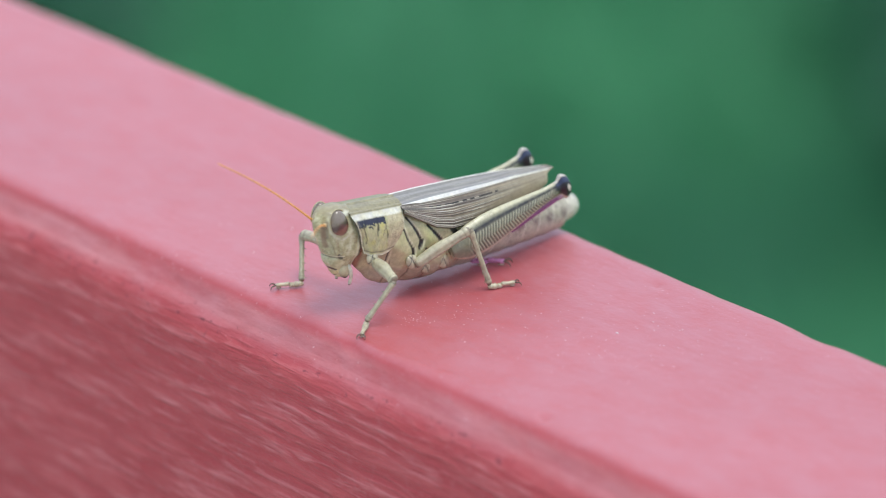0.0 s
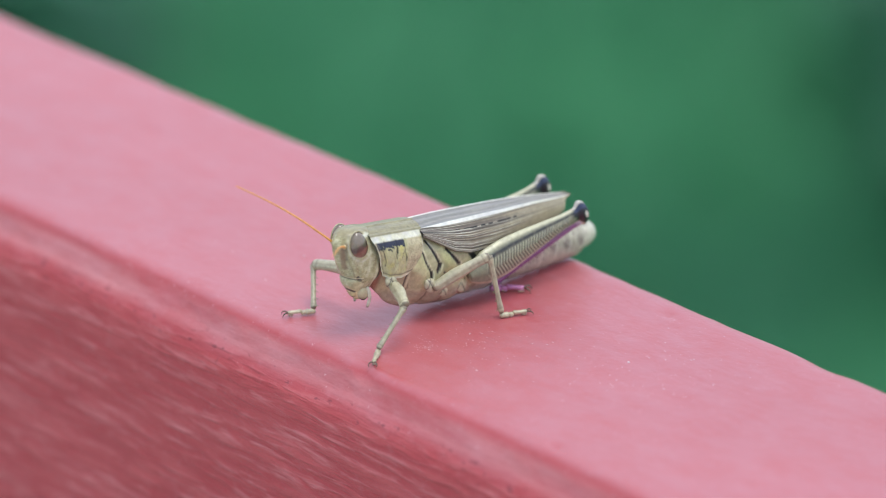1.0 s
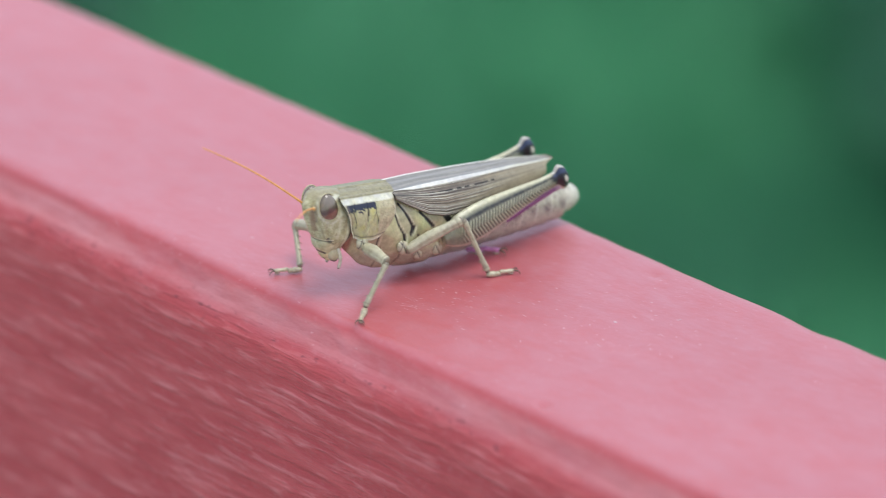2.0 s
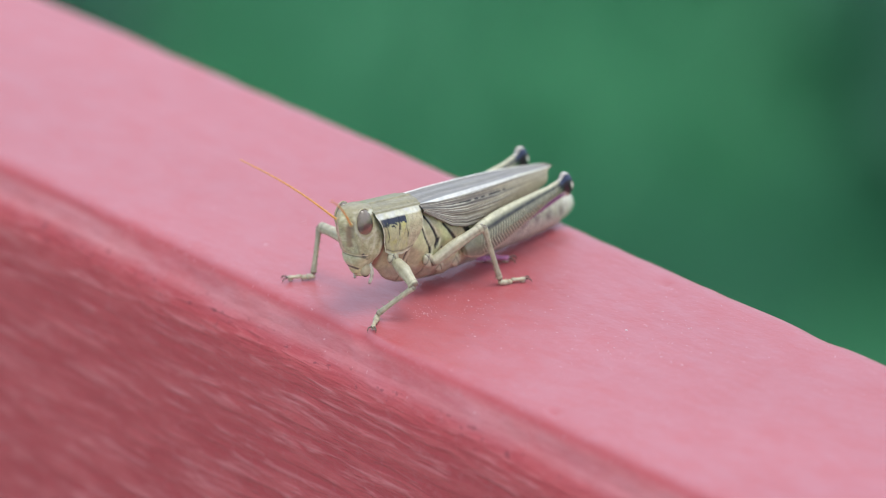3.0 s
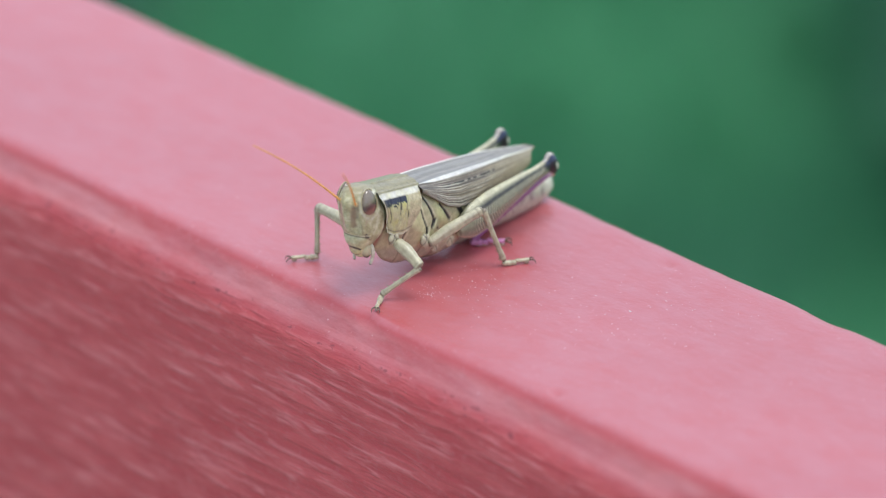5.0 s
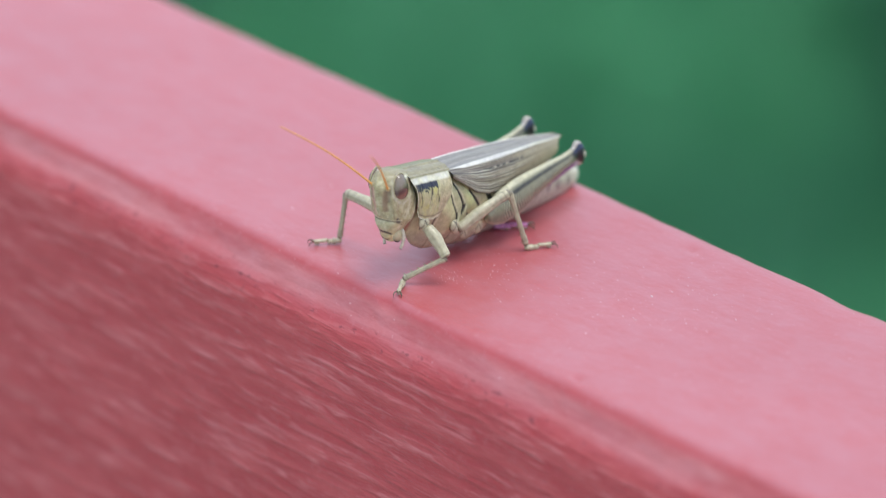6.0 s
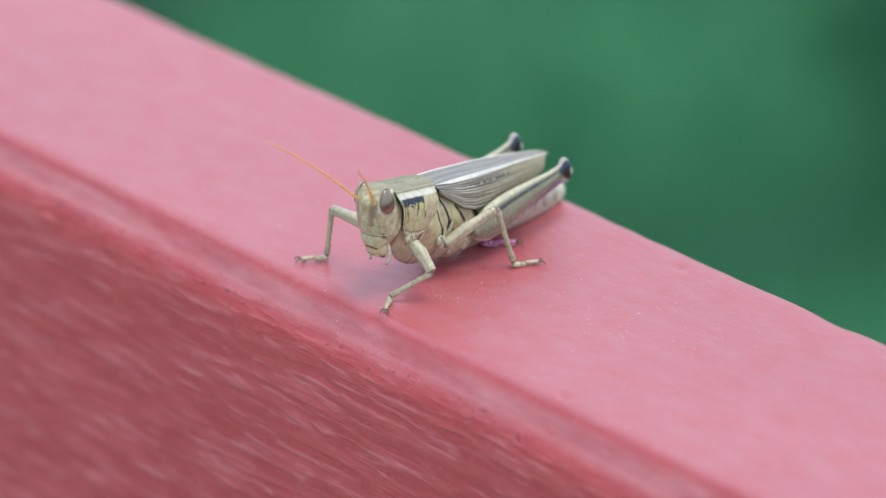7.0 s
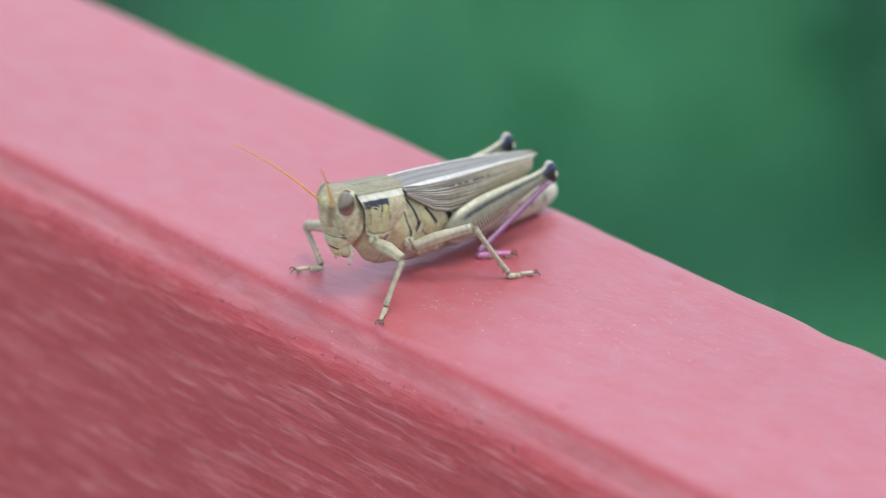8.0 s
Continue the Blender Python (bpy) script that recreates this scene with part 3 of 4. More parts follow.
        if side < 0:
            ev = ev * (1, -1, 1)
            ef = [q[::-1] for q in ef]
        link_mesh("eye", ev * MM, ef, EYE, head, "glossy dark brown compound eye", ec)
        # pale socket ring round the eye
        a = np.linspace(0, 2 * np.pi, 40, endpoint=False)
        ring = np.stack([12.47 + 1.08 * np.cos(a) + 0.16 * np.sin(a) * 1.5, np.full(40, 1.5) - 0.14 * np.sin(a) - 0.10 * np.abs(np.cos(a)), 8.62 + 1.44 * np.sin(a)], 1)
        tube = []
        for b in np.linspace(0, 2 * np.pi, 8, endpoint=False):
            tube.append(ring + np.stack([0.06 * np.cos(b) * np.cos(a), np.full(40, 0.06 * np.sin(b)), 0.06 * np.cos(b) * np.sin(a)], 1))
        tube = np.array(tube + tube[:1]) * (1, side, 1)
        tv, tf = lattice(tube, True, flip=side > 0)
        link_mesh("eye_ring", tv * MM, tf, CUTICLE, head, "", np.tile(np.array((0.40, 0.35, 0.22)), (len(tv), 1)))
        # antenna socket
        sv, sf = ball((13.75, side * 0.9, 8.5), (0.27, 0.24, 0.27), 8, 12)
        link_mesh("antenna_socket", sv * MM, sf, CUTICLE, head, "", np.tile(np.array((0.42, 0.31, 0.17)), (len(sv), 1)))
        # mandible and feelers of the mouth
        mv, mf = ball((11.95, side * 0.72, 3.45), (0.66, 0.5, 0.95), 12, 16)
        slope(mv)
        mc = blend(np.tile(np.array((0.42, 0.37, 0.25)), (len(mv), 1)), BLACK, np.clip((2.9 - mv[:, 2]) / 0.2, 0, 1))
        link_mesh("mandible", mv * MM, mf, CUTICLE, head, "pale mouthpart with a black cutting edge", mc)
        pp = loft([(10.6, side * 1.0, 4.0), (10.35, side * 1.2, 3.2), (10.2, side * 1.1, 2.5), (10.25, side * 0.95, 1.8)], [0.17, 0.18, 0.16, 0.13], [0.17, 0.18, 0.16, 0.13], 10, (1, 0, 0.2), steps=16)
        bulge = 1 + 0.18 * np.abs(np.sin(np.linspace(0, 3 * np.pi, 16)))
        pp = pp.mean(axis=1, keepdims=True) + (pp - pp.mean(axis=1, keepdims=True)) * bulge[:, None, None]
        pv, pf = lattice(pp, True, (True, True))
        pc = blend(np.tile(np.array((0.56, 0.50, 0.42)), (len(pv), 1)), (0.12, 0.08, 0.08), np.clip((1.9 - pv[:, 2]) / 0.1, 0, 1))
        link_mesh("palp", pv * MM, pf, CUTICLE, head, "", pc)
    lv, lf = ball((12.62, 0, 3.7), (0.5, 0.78, 0.98), 14, 20)
    slope(lv)
    lc = np.tile(np.array((0.46, 0.39, 0.22)), (len(lv), 1))
    lc = blend(lc, BLACK, np.clip((2.95 - lv[:, 2]) / 0.12, 0, 1) * 0.8)
    link_mesh("labrum", lv * MM, lf, CUTICLE, head, "pale yellowish upper lip", lc)
    return head


def build_antenna(head, side, length):
    n = 75
    s = np.linspace(0, 1, n)
    P = []
    for u in s:
        r = (0.115 - 0.06 * u) * (1 + 0.10 * math.sin(u * 25 * 2 * math.pi))
        a = np.linspace(0, 2 * np.pi, 9, endpoint=False)
        bow = 0.35 * math.sin(u * math.pi)
        P.append(np.stack([np.full(9, u * length), r * np.cos(a), r * np.sin(a) + bow], 1))
    v, f = lattice(np.array(P), True, (True, True))
    return link_mesh("antenna", v * MM, f, FEELER, head, "thin orange segmented antenna")


def build_pronotum():
    nu, nv = 76, 150
    t = np.linspace(-1, 1, nv)
    half = np.array([(0, 0.0, 9.80), (0.17, 0.85, 9.72), (0.31, 1.42, 9.52), (0.39, 1.72, 9.32), (0.50, 2.15, 8.7), (0.62, 2.46, 7.95), (0.8, 2.56, 6.7), (1.0, 2.36, 4.75)])
    yy = np.sign(t) * spline(half[:, 0], half[:, 1], np.abs(t))
    zz = spline(half[:, 0], half[:, 2], np.abs(t))
    P = np.zeros((nu, nv, 3))
    for i, u in enumerate(np.linspace(0, 1, nu)):
        for j in range(nv):
            z = zz[j]
            xf = float(np.interp(z, [4.7, 5.7, 7.0, 8.5, 9.3, 10.0, 10.2], [9.5, 9.95, 10.3, 10.85, 11.3, 11.4, 11.4]))
            xr = float(np.interp(z, [4.7, 5.4, 6.2, 7.2, 9.2, 9.9, 10.2], [6.7, 5.6, 5.15, 5.0, 4.95, 4.6, 4.2]))
            x = xr + (xf - xr) * u
            zb = float(np.interp(x, [5.1, 5.8, 7.4, 8.8, 9.8], [6.1, 5.2, 4.8, 4.9, 5.35]))
            z2 = z if z > 8.0 else 8.0 - (8.0 - zb) * (8.0 - z) / 3.25
            flare = 0.05 * math.exp(-((u - 1) / 0.04) ** 2)
            groove = 0.0
            for gx in (8.25, 7.1, 9.75):
                groove += math.exp(-(((x - gx) / 0.10) ** 2)) * float(np.clip((abs(t[j]) - 0.36) * 8, 0, 1)) * float(np.clip((z2 - 5.6) * 2, 0, 1))
            sc = 1 + flare * 0.4 - 0.045 * groove - 0.13 * math.exp(-((u - 1) / 0.16) ** 2) * float(np.clip((8.3 - z) / 2.0, 0, 1))
            keel = 0.10 * math.exp(-((t[j] / 0.03) ** 2))
            car = 0.10 * math.exp(-(((abs(t[j]) - 0.37) / 0.035) ** 2))
            P[i, j] = (x, yy[j] * sc + math.copysign(car, t[j]), z2 + keel + car * 0.8)
    v, f = lattice(P, flip=True)
    x, y, z = v[:, 0], v[:, 1], v[:, 2]
    c = np.tile(np.array((0.245, 0.22, 0.13)), (len(v), 1))
    s, s2 = speckle(v, 1.5), speckle(v, 5.0, 9)
    side = np.clip((8.9 - z) / 0.3, 0, 1)
    c = blend(c, (0.44, 0.415, 0.25), side * 0.9)
    c = blend(c, YELLOW * 1.0, side * np.clip(s * 1.4, 0, 1) * band(x, 6.9, 9.6, 0.4) * 0.9)
    c = blend(c, (0.47, 0.39, 0.28), side * band(x, 4, 6.9, 0.3) * 0.55)
    c = blend(c, (0.24, 0.20, 0.12), np.clip(1 - np.abs(speckle(v, 3.0, 6)) * 7, 0, 1) * 0.5)
    c = blend(c, (0.27, 0.23, 0.13), np.clip(-s2, 0, 1) * 0.8 * (1 - side))
    c = blend(c, (0.46, 0.42, 0.27), np.clip(s2, 0, 1) * (0.35 + 0.35 * side))
    c = blend(c, (0.13, 0.11, 0.06), np.clip(speckle(v, 8.0, 31) * 3.2 - 0.7, 0, 1) * (1 - side) * 0.7)
    c = blend(c, CREAM, band(z, 8.74 + 0.06 * s2, 9.32, 0.12) * (np.abs(y) > 1.4) * band(x, 4.5, 12, 0.2) * (0.9 + 0.3 * s))
    c = blend(c, (0.012, 0.015, 0.036), band(z, 8.05 + 0.45 * s2 + 0.25 * s, 8.74, 0.12) * band(x, 7.3 + 0.3 * s2, 10.75, 0.15) * (np.abs(y) > 1.5))
    for a, b, w in (((8.3, 8.3), (8.1, 7.5), 0.05), ((8.1, 7.5), (8.2, 6.9), 0.03), ((7.4, 8.6), (7.2, 7.6), 0.055), ((7.2, 7.6), (6.95, 6.5), 0.035), ((7.2, 7.7), (7.55, 7.35), 0.035), ((7.55, 7.35), (7.6, 6.9), 0.025), ((10.1, 8.6), (9.5, 6.3), 0.04)):
        c = blend(c, BLACK, stroke(x + 0.22 * s, z, a, b, w) * (np.abs(y) > 1.5))
    row, lap = np.divmod(np.arange(len(v)), nv)
    brim = np.clip((np.abs(t)[lap] - 0.972) / 0.012, 0, 1)
    # dark seam inside the brim, with the gap's shade painted in
    seam = band(np.abs(t)[lap], 0.95, 0.965, 0.01)
    c = blend(c, (0.10, 0.08, 0.06), seam * 0.75 * (x < 9.6))
    c = blend(c, CREAM * 0.85, brim * 0.7)
    u01 = row / (nu - 1)
    c = blend(c, CREAM * 0.85, np.clip((u01 - 0.975) / 0.01, 0, 1) * side * 0.8)
    # dark line behind the front rim, painted as gap shade
    c = blend(c, (0.13, 0.10, 0.07), band(u01, 0.935, 0.955, 0.012) * side * 0.7)
    pores = np.clip(speckle(v, 7.5, 21) * 3 - 0.6, 0, 1) * side * np.clip((6.9 - x) / 0.4, 0, 1)
    c = blend(c, (0.20, 0.15, 0.11), pores * 0.6)
    c = blend(c, CREAM * 0.8, np.clip((5.12 - x) / 0.1, 0, 1) * side * 0.4)
    c = blend(c, (0.30, 0.22, 0.13), band(x - 10.8 + (8 - z) * 0.25, -0.22, -0.02, 0.12) * side * 0.6)
    link_mesh("pronotum", v * MM, f, CUTICLE, hopper, "saddle-shaped pronotum with cream stripe and dark patch", c)


def build_thorax():
    pts = [(11.6, 0, 7.2), (10.4, 0, 7.1), (9.0, 0, 6.8), (7.5, 0, 6.3), (5.5, 0, 5.75), (3.5, 0, 5.4), (1.0, 0, 5.05), (-1.0, 0, 4.95), (-3.0, 0, 4.85)]
    P = loft(pts, [1.2, 1.5, 1.85, 2.2, 2.42, 2.5, 2.5, 2.45, 2.3], [1.6, 1.75, 2.0, 2.4, 3.05, 3.6, 3.95, 3.65, 3.3], 130, steps=130, power=2.5)
    x, y, z = P[..., 0], P[..., 1], P[..., 2]
    lines = [((5.0, 7.4), (4.45, 6.0), 0.06), ((4.45, 6.0), (3.65, 4.8), 0.075), ((4.3, 8.0), (3.5, 6.9), 0.075), ((3.5, 6.9), (2.65, 5.5), 0.10), ((2.65, 5.5), (2.8, 4.9), 0.16), ((1.95, 7.0), (1.1, 6.2), 0.10), ((1.1, 6.2), (0.1, 5.2), 0.13), ((3.65, 4.8), (3.5, 4.2), 0.12), ((3.5, 4.2), (3.95, 3.2), 0.07), ((6.4, 5.3), (6.2, 3.4), 0.045), ((7.6, 4.6), (7.4, 3.4), 0.05), ((2.0, 4.6), (0.6, 3.6), 0.05)]
    for a, b, w in lines:
        P[..., 1] -= np.sign(y) * 0.13 * stroke(x, z, a, b, w, 0.25)
    puff = np.exp(-(((x - 1.75 - (z - 6) * 0.55) / 0.8) ** 2)) * np.exp(-(((z - 6.0) / 1.6) ** 2)) + 0.8 * np.exp(-(((x - 4.9 - (z - 5) * 0.3) / 0.8) ** 2)) * np.exp(-(((z - 4.6) / 1.4) ** 2))
    P[..., 1] += np.sign(y) * 0.22 * puff
    x, y, z = P[..., 0], P[..., 1], P[..., 2]
    low = np.clip((4.2 - z) / 1.2, 0, 1)
    for cx, amp in ((7.0, 0.22), (4.6, 0.2), (2.6, 0.26), (0.2, 0.26), (-1.6, 0.2)):
        lump = amp * np.exp(-(((x - cx) / 0.75) ** 2)) * low
        P[..., 1] += np.sign(y) * lump
        P[..., 2] -= lump * 0.5
    # underside drawn in to a breastbone that hangs low between the legs
    floor_z = np.interp(P[..., 0], [-3, 1, 3.5, 5.5, 7.5, 9.0], [1.55, 1.1, 1.8, 2.7, 3.9, 4.8])
    deep = np.clip((floor_z + 2.3 - P[..., 2]) / 2.3, 0, 1)
    P[..., 1] *= 1 - deep * np.interp(P[..., 0], [-3, 3, 7], [0.0, 0.05, 0.5])
    P[..., 2] -= deep * np.interp(P[..., 0], [-3, 3, 5.5, 7.5, 9.5], [0.0, 0.35, 1.3, 1.7, 1.2]) * np.exp(-((P[..., 1] / 1.1) ** 2))
    # the soft belly sags a little to the right side
    P[..., 2] -= deep * 0.6 * np.clip((0.8 - P[..., 1]) / 1.6, 0, 1) * np.clip((8.0 - P[..., 0]) / 2.5, 0, 1)
    v, f = lattice(P, True, (True, True))
    x, y, z = v[:, 0], v[:, 1], v[:, 2]
    c = np.tile(np.array((0.42, 0.39, 0.245)), (len(v), 1))
    s = speckle(v, 1.6, 3)
    c = blend(c, (0.47, 0.45, 0.24), np.exp(-(((x - 1.75 - (z - 6) * 0.55) / 0.75) ** 2)) * 1.1 * (z > 4.4))
    c = blend(c, (0.46, 0.435, 0.25), np.exp(-(((x - 4.9 - (z - 5) * 0.3) / 0.9) ** 2)))
    c = blend(c, (0.30, 0.26, 0.17), np.clip(s, 0, 1) * 0.6)
    c = blend(c, (0.27, 0.10, 0.07), band(x, 8.9, 11.6, 0.3) * np.clip((6.6 - z) / 0.4, 0, 1) * 0.85)
    for a, b, w in lines:
        c = blend(c, (0.60, 0.57, 0.40), stroke(x, z, (a[0] - 0.24, a[1] - 0.1), (b[0] - 0.24, b[1] - 0.1), w * 1.5) * 0.8)
    for a, b, w in lines:
        c = blend(c, BLACK, stroke(x, z, a, b, w * 1.5))
    c = blend(c, BLACK, stroke(x, z, (-1.3, 6.2), (-1.9, 5.5), 0.33, 0.15))
    c = blend(c, (0.34, 0.29, 0.22), np.clip((3.3 - z) / 0.8, 0, 1) * 0.8)
    for cx in (5.8, 3.6, 1.4, -0.7):
        c = blend(c, (0.10, 0.075, 0.05), np.clip(1.3 - np.abs(x - cx - 0.15 * s) / 0.10, 0, 1) * np.clip((4.0 - z) / 0.5, 0, 1) * 0.8)
    link_mesh("thorax", v * MM, f, CUTICLE, hopper, "yellow-olive thorax with black seams", c)


def build_abdomen():
    def centre(x):
        return float(np.interp(x, [-19, -16, -10, -4, 1], [5.05, 4.8, 4.62, 4.45, 4.6]))

    def radius(x):
        return float(np.interp(x, [-19.3, -18.6, -17, -14, -9, -4, 1], [0.6, 1.15, 1.5, 1.75, 2.05, 2.3, 2.3]))

    tip = loft([(-16.8, 0, centre(-16.8)), (-17.8, 0, 5.0), (-18.8, 0, 5.1), (-19.3, 0, 5.15), (-19.55, 0, 5.2)], [1.35, 1.4, 1.15, 0.8, 0.3], [1.45, 1.5, 1.2, 0.85, 0.3], 40, steps=30)
    v, f = lattice(tip, True, (True, True))
    c = blend(np.tile(np.array((0.54, 0.51, 0.44)), (len(v), 1)), (0.30, 0.26, 0.24), np.clip(speckle(v, 2.5), 0, 1))
    abdomen = link_mesh("abdomen", v * MM, f, CUTICLE, hopper, "pale grey segmented abdomen resting on the rail", c)
    edges = np.linspace(0.5, -17.2, 10)
    for k in range(9):
        a, b = edges[k], edges[k + 1] - 0.25
        xs = np.linspace(a, b, 14)
        swell = [0.93, 0.955, 0.975, 0.985, 0.99, 0.995, 1.0, 1.0, 1.005, 1.01, 1.015, 1.02, 1.01, 0.95]
        P = loft([(x, 0, centre(x)) for x in xs], [radius(x) * w * 0.95 for x, w in zip(xs, swell)], [radius(x) * w * 1.28 for x, w in zip(xs, swell)], 56, steps=22)
        P[..., 2] -= np.clip((4.6 - P[..., 2]) / 1.6, 0, 1) * (0.6 - 0.055 * k) * np.exp(-((P[..., 1] / 0.8) ** 2))
        v, f = lattice(P, True, (True, True))
        x, y, z = v[:, 0], v[:, 1], v[:, 2]
        c = np.tile(np.array((0.45, 0.42, 0.35)), (len(v), 1))
        s = speckle(v, 4.5, k * 5.0)
        c = blend(c, (0.24, 0.19, 0.18), np.clip(s * 1.5, 0, 1) * 0.7)
        c = blend(c, (0.15, 0.09, 0.12), band(z, centre(a) - 0.35, centre(a) + 0.45, 0.5) * band(x, b + 0.3, b + 1.1, 0.4) * np.clip(s * 0.8 + 0.7, 0, 1) * (np.abs(y) > 0.8) * 0.9)
        c = blend(c, (0.62, 0.58, 0.52), np.clip((x - (b + 0.28)) / -0.12, 0, 1) * 0.8)
        c = blend(c, (0.2, 0.17, 0.14), np.clip((z - centre(a) - 1.3) / 0.6, 0, 1) * 0.7)
        link_mesh("segment", v * MM, f, CUTICLE, abdomen, "", c)


def build_wing(side):
    nu, nv = 210, 130
    rnd = random.Random(3)
    P = np.zeros((nu, nv, 3))
    col = np.zeros((nu, nv, 3))
    kx = [-15.8, -15.0, -13.5, -10, -6, -4, -1.2, 1.0, 3.2, 5.1]
    # uneven veins over the side field: place, half width
    veins, p = [], 0.40
    while p < 0.99:
        veins.append((p, rnd.uniform(0.004, 0.012), rnd.uniform(0.3, 1.0), rnd.uniform(0.30, 0.80)))
        p += rnd.uniform(0.020, 0.058)
    dorsal = [(0.035 + 0.033 * k, rnd.uniform(0.004, 0.008)) for k in range(7)]
    lift = 0.05 if side > 0 else 0.0
    for i, u in enumerate(np.linspace(0, 1, nu)):
        x0 = 5.1 - 20.9 * u
        zt = float(np.interp(x0, [-15.8, -10, -4, 1, 5.1], [9.62, 9.78, 9.66, 9.50, 9.26]))
        yc = float(np.interp(x0, [-15.8, -12, -6, 0, 5.1], [0.5, 0.95, 1.4, 1.6, 1.65]))
        zl = float(np.interp(x0, kx, [8.9, 8.5, 7.95, 7.1, 6.5, 6.3, 6.2, 6.7, 7.8, 8.75]))
        yl = float(np.interp(x0, kx, [0.9, 1.1, 1.4, 1.9, 2.35, 2.5, 2.65, 2.75, 2.7, 2.5]))
        for j, w in enumerate(np.linspace(0, 1, nv)):
            if w < 0.3:
                k = w / 0.3
                y, z = yc * k, zt - 0.02 - 0.10 * math.sin(math.pi * k)
            else:
                k = (w - 0.3) / 0.7
                y = yc + (yl - yc) * k + 0.30 * math.sin(math.pi * k) * (1 - 0.6 * u)
                z = zt + (zl - zt) * (k ** 1.05)
            rib, dark = 0.0, 0.0
            wob = 0.006 * math.sin(u * 11 + w * 40)
            for vp, vw, vs, vr in veins:
                d = abs(w + wob - vp)
                if d < 0.03:
                    fade = float(np.clip((vr - u) * 6 + 0.5, 0.12, 1))
                    rib = max(rib, math.exp(-((d / vw) ** 2)) * fade)
                    dark = max(dark, float(np.clip(1.5 - abs(w + wob - vp - 0.012) / vw, 0, 1)) * vs * fade)
            if w < 0.3:
                for vp, vw in dorsal:
                    rib = max(rib, 0.25 * math.exp(-(((w - vp) / vw) ** 2)))
            sc = 0.032 * rib - 0.015 * dark
            cut = float(np.clip((u - 0.9) / 0.1, 0, 1)) ** 2
            x = x0 + cut * (1.3 * float(np.clip((w - 0.28) / 0.35, 0, 1)))
            P[i, j] = (x, (y + sc * (0.2 if w < 0.3 else 1.0) + lift) * side, z + lift + sc * (0.8 if w < 0.3 else 0.1))
            if w < 0.3:
                c = np.array((0.21, 0.195, 0.175)) * (0.9 + 0.16 * math.sin(w * 46 + 5 * u + 2 * math.sin(u * 9))) + 0.2 * rib
                edge = float(np.clip((w - 0.19) / 0.05, 0, 1)) * float(np.clip((0.8 - u) * 5, 0, 1))
                c = c * (1 - 0.2 * edge)
            else:
                fan = 1.0 / (1 + math.exp((u - 0.55 - 0.10 * math.sin(w * 37)) * 10))
                base = np.array((0.105, 0.078, 0.055)) * fan + np.array((0.29, 0.245, 0.175)) * (1 - fan)
                cell = sum(1 for row in veins if w + wob > row[0])
                base = base * (0.65 + 0.9 * ((cell * 0.618) % 1.0) * (0.4 + 0.6 * fan) + 0.35 * (1 - fan))
                c = base + (np.array((0.80, 0.76, 0.66)) - base) * rib * (0.25 + 0.75 * math.sin(w * 53 + u * 6) ** 2) * (0.2 + 0.8 * fan)
                c = c * (1 - dark * (0.25 + 0.65 * fan)) + np.array((0.05, 0.04, 0.045)) * dark * (0.25 + 0.65 * fan)
                wedge = float(np.clip((0.16 - u) * 9, 0, 1)) * float(np.clip(1 - abs(w - 0.56) / 0.12, 0, 1))
                c = c * (1 - 0.8 * wedge) + np.array((0.03, 0.026, 0.028)) * 0.8 * wedge
                gap = float(np.clip(1 - abs(w - 0.47 - 0.03 * u) / 0.055, 0, 1)) * float(np.clip((0.66 - u) * 6, 0, 1))
                c = c * (1 - 0.75 * gap) + np.array((0.125, 0.10, 0.085)) * 0.75 * gap
                dash = math.sin(u * 88 + 2 * math.sin(u * 31)) > -0.35
                if 0.14 < u < 0.60 and abs(w - 0.505 - 0.03 * u) < 0.013 and dash:
                    c = np.array((0.02, 0.018, 0.018))
                if w > 0.93 and u < 0.30:
                    c = c * 0.6 + np.array((0.40, 0.36, 0.30)) * 0.4
            lo, hi = 0.262, 0.30 + 0.10 * float(np.clip(u / 0.12, 0, 1)) - 0.035 * u
            white = float(np.clip((w - lo) / 0.025, 0, 1) * np.clip((hi - w) / 0.02, 0, 1))
            c = c * (1 - white) + np.array((0.74, 0.71, 0.62)) * white * (1 - 0.3 * float(np.clip((u - 0.6) * 2.5, 0, 1)))
            if u > 0.955:
                c = c * (1 - (u - 0.955) / 0.045 * np.array((0.35, 0.48, 0.58)))
            col[i, j] = c
    lower = P.copy()
    lower[..., 1] -= 0.09 * side * np.clip(np.linspace(0, 1, nv) / 0.3, 0, 1)[None]
    lower[..., 2] -= 0.09
    v1, f1 = lattice(P, flip=side < 0)
    v2, f2 = lattice(lower, flip=side > 0)
    v, f, c = merge([(v1, f1, col.reshape(-1, 3)), (v2, f2, col.reshape(-1, 3) * 0.7)])
    k = nu * nv
    rim = [i * nv + nv - 1 for i in range(nu)]
    for a, b in zip(rim[:-1], rim[1:]):
        q = (a, b, b + k, a + k)
        f.append(q if side < 0 else q[::-1])
    endr = [(nu - 1) * nv + j for j in range(nv)]
    for a, b in zip(endr[:-1], endr[1:]):
        q = (a, b, b + k, a + k)
        f.append(q[::-1] if side < 0 else q)
    link_mesh("wing", v * MM, f, WING, hopper, "folded grey-brown wing with fine dark veins and a white stripe", c)


